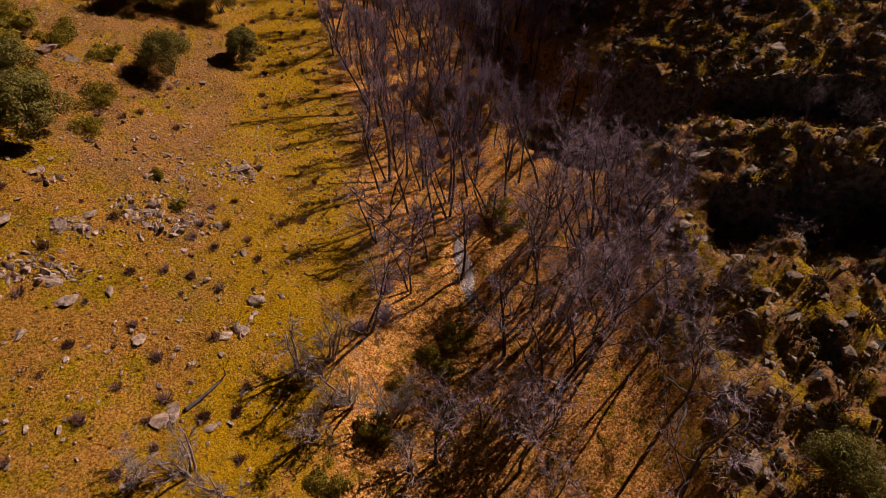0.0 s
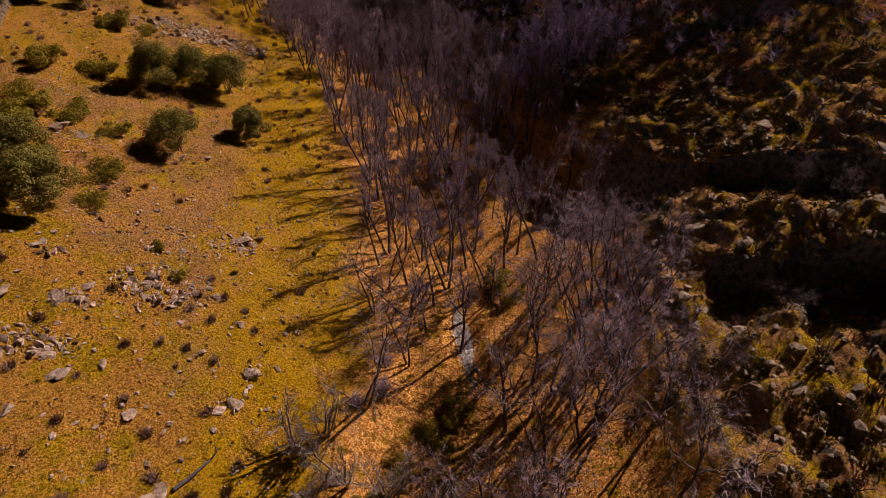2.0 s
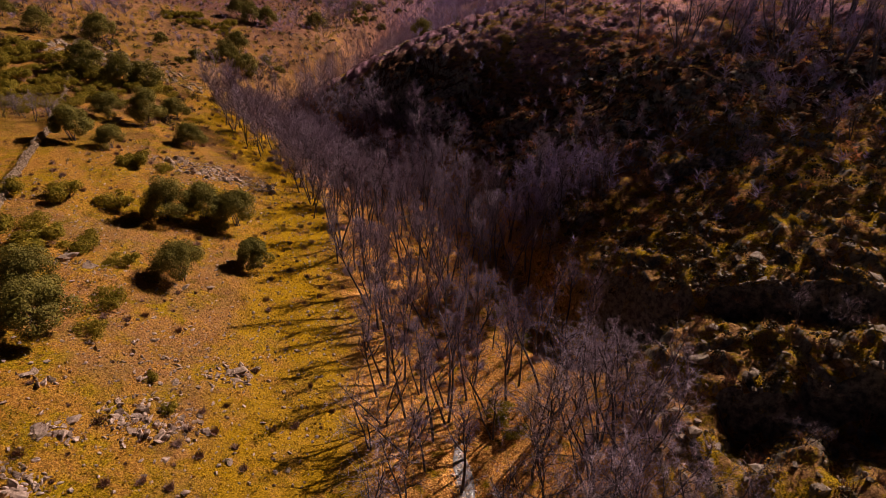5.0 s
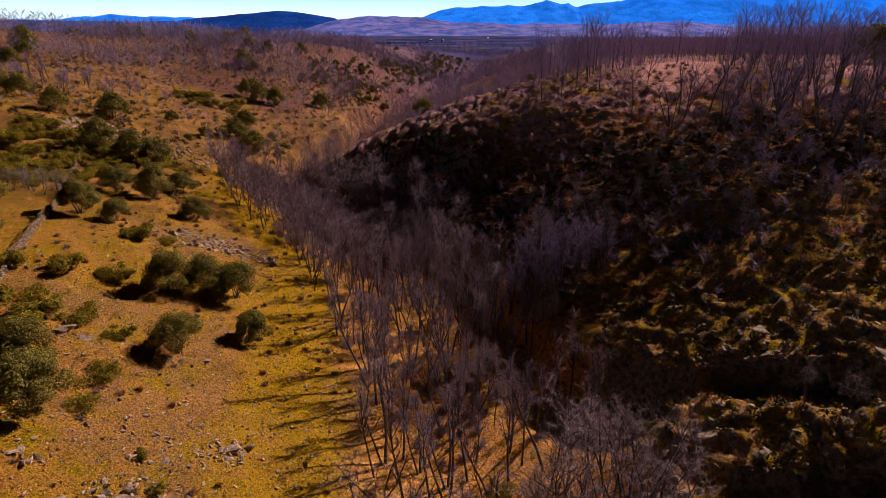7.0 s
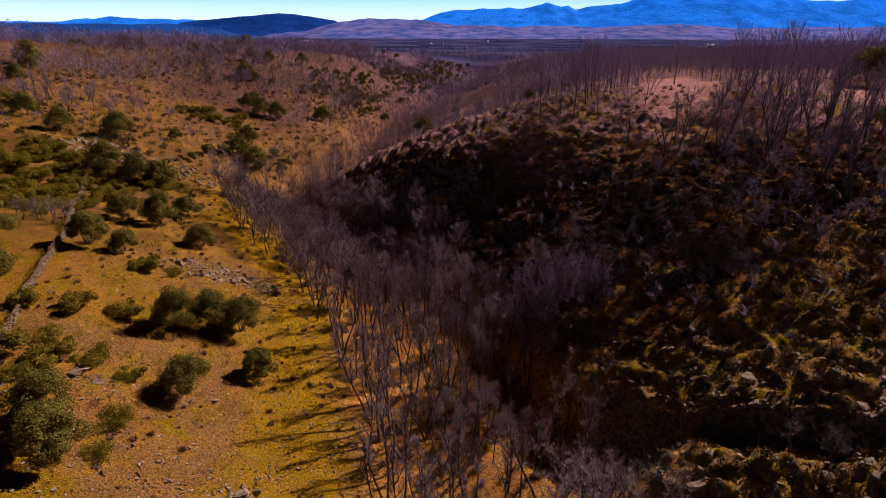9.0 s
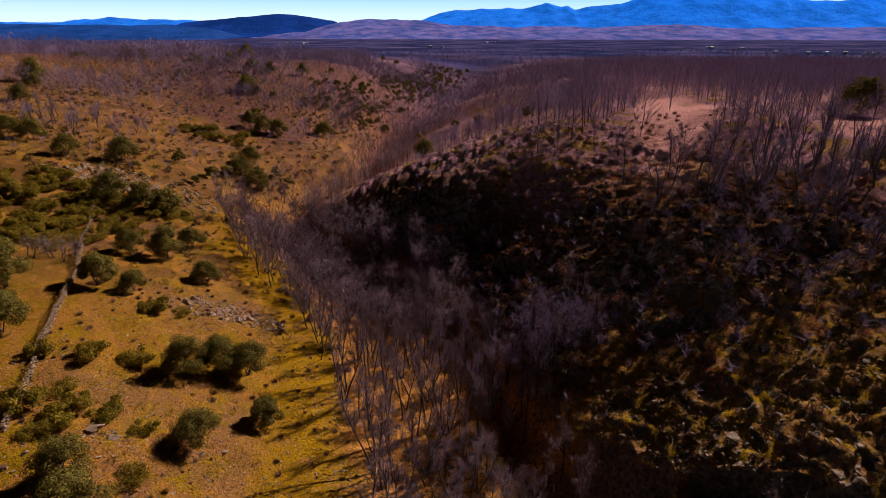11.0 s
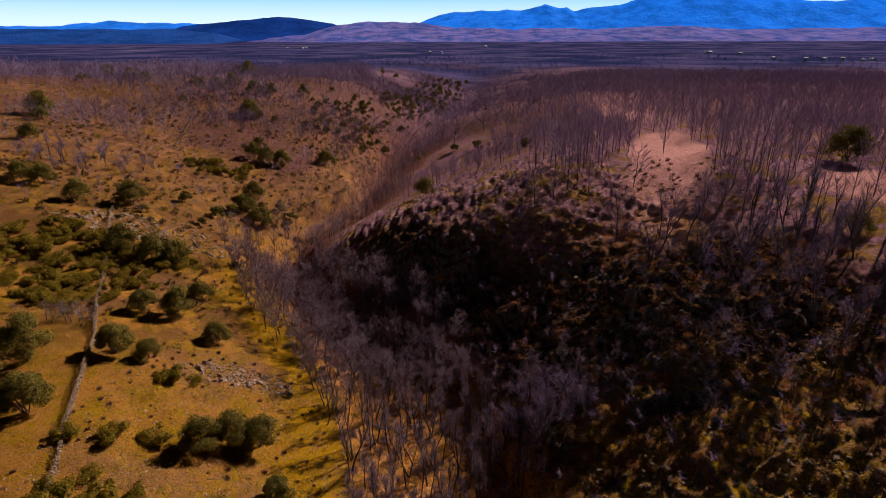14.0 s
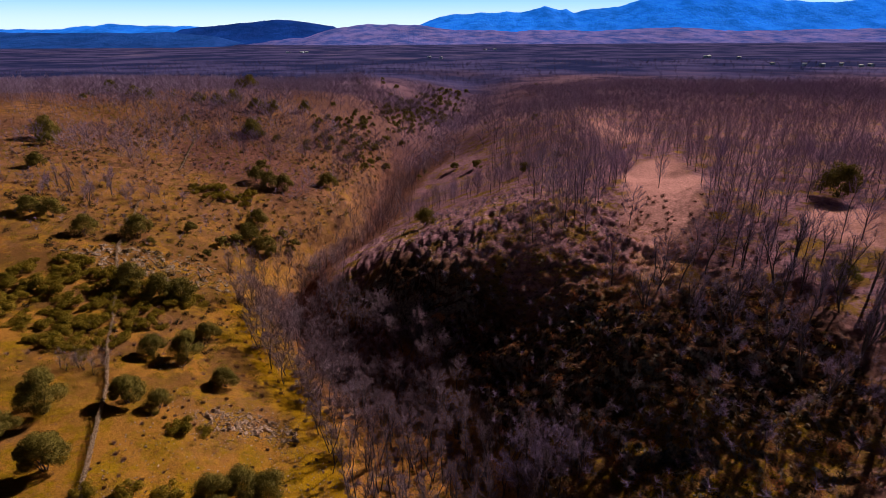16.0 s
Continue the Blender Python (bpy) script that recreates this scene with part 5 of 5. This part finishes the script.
dry_bush = [bristle(500 + i, 110, 0.5, 0.55, 0.017, 0.5) for i in range(4)]
small_bush = [bristle(510 + i, 34, 0.5, 0.5, 0.016, 0.6) for i in range(4)]
leafy = [leaves(np.random.default_rng(520 + i), [(0, 0, 0.25), (0.25, 0.1, 0.2), (-0.2, 0.2, 0.2), (0.0, -0.25, 0.2)], [0.3, 0.25, 0.25, 0.22], 90, 0.045, 0.9) for i in range(4)]
heather = [leaves(np.random.default_rng(570 + i), [(0, 0, 0.22), (0.24, 0.1, 0.16), (-0.2, 0.2, 0.18), (0.0, -0.25, 0.15)], [0.3, 0.25, 0.25, 0.22], 70, 0.085, 0.9) for i in range(4)]
strew("dry_shrubs", 41, (-40, -7, 8, 70), 1.2, lambda x, y: 0.4 * ramp(-0.3, 0.5, value_noise(x, y, 7, 91)) * (1 - litter_mask(x, y)), dry_bush, DRY, "small dry brown shrubs dotting the meadow", "shrubs", 0.3, 1.15)
strew("dark_tussocks", 42, (-40, -7, 8, 70), 1.4, lambda x, y: 0.42 * ramp(-0.2, 0.5, value_noise(x, y, 5, 92)) * (1 - litter_mask(x, y)), leafy, BROOM_LEAF, "dark green tussocks in the dry grass", "shrubs", 0.5, 1.2)
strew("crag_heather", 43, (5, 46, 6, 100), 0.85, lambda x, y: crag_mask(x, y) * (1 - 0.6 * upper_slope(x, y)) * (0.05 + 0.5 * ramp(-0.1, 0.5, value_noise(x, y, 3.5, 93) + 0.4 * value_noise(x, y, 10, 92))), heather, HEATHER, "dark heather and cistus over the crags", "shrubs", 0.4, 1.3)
strew("crag_dry_shrubs", 44, (5, 60, 6, 116), 1.3, lambda x, y: np.maximum(crag_mask(x, y) * (1 - 0.7 * upper_slope(x, y)), 0.3 * ramp(-4, 2, x - edge(6, y))) * (0.2 + 0.6 * ramp(-0.2, 0.4, value_noise(x, y, 8, 94))), small_bush, DRY, "dry brown brushwood on the hillside", "shrubs", 1.0, 2.4)
strew("russet_shrubs", 45, (5, 60, 40, 100), 3.4, lambda x, y: crag_mask(x, y) * 0.8 * ramp(-0.1, 0.4, value_noise(x, y, 12, 95)), leafy, RUSSET, "russet withered shrubs on the shaded slope", "shrubs", 1.4, 2.8)
strew("undergrowth", 46, (-26, 14, 7, 110), 1.1, lambda x, y: wood_density(x, y) * 0.55 * ramp(-0.3, 0.4, value_noise(x, y, 5, 96)), dry_bush, TWIG, "thin leafless undergrowth between the trunks", "shrubs", 0.8, 2.2)
strew("grass_tufts", 47, (-38, -6, 7, 50), 0.40, lambda x, y: 0.75 * (1 - litter_mask(x, y)) * (1 - 0.6 * soil_mask(x, y)), [bristle(530 + i, 9, 0.10, 0.16, 0.022, 0.9) for i in range(4)], STRAW, "tufts of dry straw-coloured grass", "grass", 0.6, 1.5)
strew("far_tussocks", 52, (-150, -20, 66, 270), 2.0, lambda x, y: (0.16 + 0.6 * ramp(0.05, 0.5, value_noise(x, y, 17, 46))) * (x < edge(2, y) + 3), leafy, BROOM_LEAF, "dark green tussocks over the far meadow", "shrubs", 0.8, 2.6)
strew("far_scrub", 48, (-170, -20, 72, 280), 2.0, lambda x, y: 0.75 * ramp(0.0, 0.6, value_noise(x, y, 14, 97)) * (x < edge(2, y)), small_bush, DRY, "dry brown scrub over the far slopes", "shrubs", 1.0, 2.2)
strew("flank_scrub", 55, (-130, -14, 82, 300), 2.3, lambda x, y: (x < edge(2, y) + 9) * (0.04 + 0.60 * ramp(0.15, 0.55, value_noise(x, y, 19, 39) + 0.5 * value_noise(x, y, 6, 38) + 0.25 * ramp(-34, -8, x - edge(2, y)))), heather, HEATHER, "dark heather scrub over the far slopes", "shrubs", 0.8, 2.6)
strew("flank_rocks", 56, (-78, -50, 104, 124), 0.9, lambda x, y: ramp(1.1, 0.5, np.hypot((x + 65) / 12, (y - 113.5 - 0.3 * (x + 65)) / 6) + 0.5 * value_noise(x, y, 5, 37)), chips, CRAG_STONE, "grey rocks breaking out of the far slope", "rocks", 0.5, 1.5, 0.1)
leaf_litter = leaves(np.random.default_rng(540), [(0, 0, 0.02)], [0.9], 34, 0.055, 0.03)
strew("leaf_litter", 49, (-16, 14, 7, 60), 0.7, lambda x, y: litter_mask(x, y) * 0.9, [leaf_litter], LITTER, "fallen orange oak leaves under the trees", "leaves", 0.8, 1.2, -0.02)

turf_clump = [leaves(np.random.default_rng(560 + i), [(0, 0, 0.08), (0.2, 0.1, 0.06), (-0.15, 0.15, 0.06)], [0.28, 0.22, 0.22], 44, 0.032, 0.25) for i in range(4)]
strew("meadow_straw", 57, (-50, -7, 14, 76), 0.62, lambda x, y: (0.12 + 0.75 * ramp(-0.2, 0.4, value_noise(x, y, 4, 36) + 0.5 * value_noise(x, y, 1.5, 35))) * (1 - litter_mask(x, y)) * (x < edge(2, y)), turf_clump, STRAW, "rough straw-coloured grass clumps over the meadow", "grass", 0.5, 1.4)
strew("meadow_sedge", 58, (-50, -7, 10, 76), 0.95, lambda x, y: 0.6 * ramp(-0.1, 0.5, value_noise(x, y, 6, 34) + 0.4 * value_noise(x, y, 1.5, 33)) * (1 - litter_mask(x, y)) * (x < edge(2, y)), turf_clump, DRY, "brown withered clumps over the meadow", "grass", 0.5, 1.3)
strew("crag_turf", 50, (5, 32, 6, 50), 0.48, lambda x, y: crag_mask(x, y) * (0.2 + 0.8 * ramp(-0.2, 0.3, value_noise(x, y, 4, 98))), turf_clump, BROOM_LEAF, "yellow-green turf clumps between the rocks", "grass", 0.6, 1.5)
strew("crag_straw", 51, (5, 40, 6, 60), 0.75, lambda x, y: crag_mask(x, y) * (1 - 0.6 * ramp(40, 52, y)) * (0.15 + 0.8 * ramp(-0.1, 0.4, value_noise(x, y, 5, 99))), turf_clump, STRAW, "dry straw-coloured tussocks on the crags", "grass", 0.7, 1.8)

strew("hill_straw", 53, (2, 48, 44, 112), 0.95, lambda x, y: crag_mask(x, y) * (0.18 + 0.8 * ramp(-0.1, 0.4, value_noise(x, y, 5, 45) + 0.4 * value_noise(x, y, 14, 44))), turf_clump, STRAW, "straw-coloured tussocks scattered over the shaded hillside", "grass", 1.0, 2.4)
strew("hill_russet", 54, (2, 48, 40, 100), 1.7, lambda x, y: crag_mask(x, y) * (0.08 + 0.7 * ramp(0.0, 0.5, value_noise(x, y, 9, 43))), leafy, RUSSET, "withered russet bushes on the hillside", "shrubs", 0.7, 1.7)

# fallen limb on the meadow
log = Limbs()
g = np.random.default_rng(550)
p0, p1 = np.array(rest(-11.5, 11.7)), np.array(rest(-10.5, 13.3))
log.limb([p0 + (0, 0, 0.08), p0 * 0.6 + p1 * 0.4 + (0.08, 0, 0.12), p1 + (0, 0, 0.10)], (0.11, 0.08, 0.05), 8)
log.limb([p1 + (0, 0, 0.10), p1 + (0.25, 0.25, 0.3), p1 + (0.1, 0.6, 0.5)], (0.05, 0.035, 0.012), 6)
fallen = link_mesh("fallen_branch", *log.arrays(), BARK, smooth=True)
tagged(fallen, "dark fallen oak branch lying on the grass", "branch")

# ---- far village ----
def house(x, y, w, d, h, n):
    home = thing("house", rest(x, y), "small white house with a pale roof far on the plain", "house", "far village", turn=n * 0.7)
    bm = bmesh.new()
    bmesh.ops.create_cube(bm, size=1, matrix=Matrix.Translation((0, 0, h / 2)) @ Matrix.Diagonal((w, d, h, 1)))
    me = bpy.data.meshes.new("wall")
    bm.to_mesh(me), bm.free()
    me.materials.append(WHITE_WALL)
    part("wall", me, home)
    e = 0.4
    v = [(-w / 2 - e, -d / 2 - e, h), (w / 2 + e, -d / 2 - e, h), (w / 2 + e, d / 2 + e, h), (-w / 2 - e, d / 2 + e, h), (-w / 2 - e, 0, h + 0.8), (w / 2 + e, 0, h + 0.8)]
    me = bpy.data.meshes.new("roof")
    me.from_pydata(v, [], [(0, 1, 5, 4), (2, 3, 4, 5), (1, 2, 5), (3, 0, 4), (3, 2, 1, 0)])
    me.materials.append(ROOF_TILE)
    part("roof", me, home)
    for i in range(3):
        bm = bmesh.new()
        bmesh.ops.create_cube(bm, size=1, matrix=Matrix.Translation((w * (i - 1) * 0.3, -d / 2, h * 0.55)) @ Matrix.Diagonal((1.0, 0.1, 1.4, 1)))
        me = bpy.data.meshes.new("window")
        bm.to_mesh(me), bm.free()
        me.materials.append(WINDOW_DARK)
        part("window", me, home)


for n, (x, y, w) in enumerate(((490, 1115, 14), (500, 1135, 9), (478, 1100, 10), (466, 850, 9), (490, 815, 8), (505, 800, 10), (547, 785, 12), (566, 795, 9), (538, 812, 8), (520, 1060, 10), (-24, 1150, 10), (-2, 1100, 9), (-380, 1500, 16), (-350, 1520, 14), (-330, 1480, 12), (120, 1700, 16), (150, 1720, 14))):
    house(x, y, w * 0.6, w * 0.5, 2.6 + (n % 3) * 0.5, n)
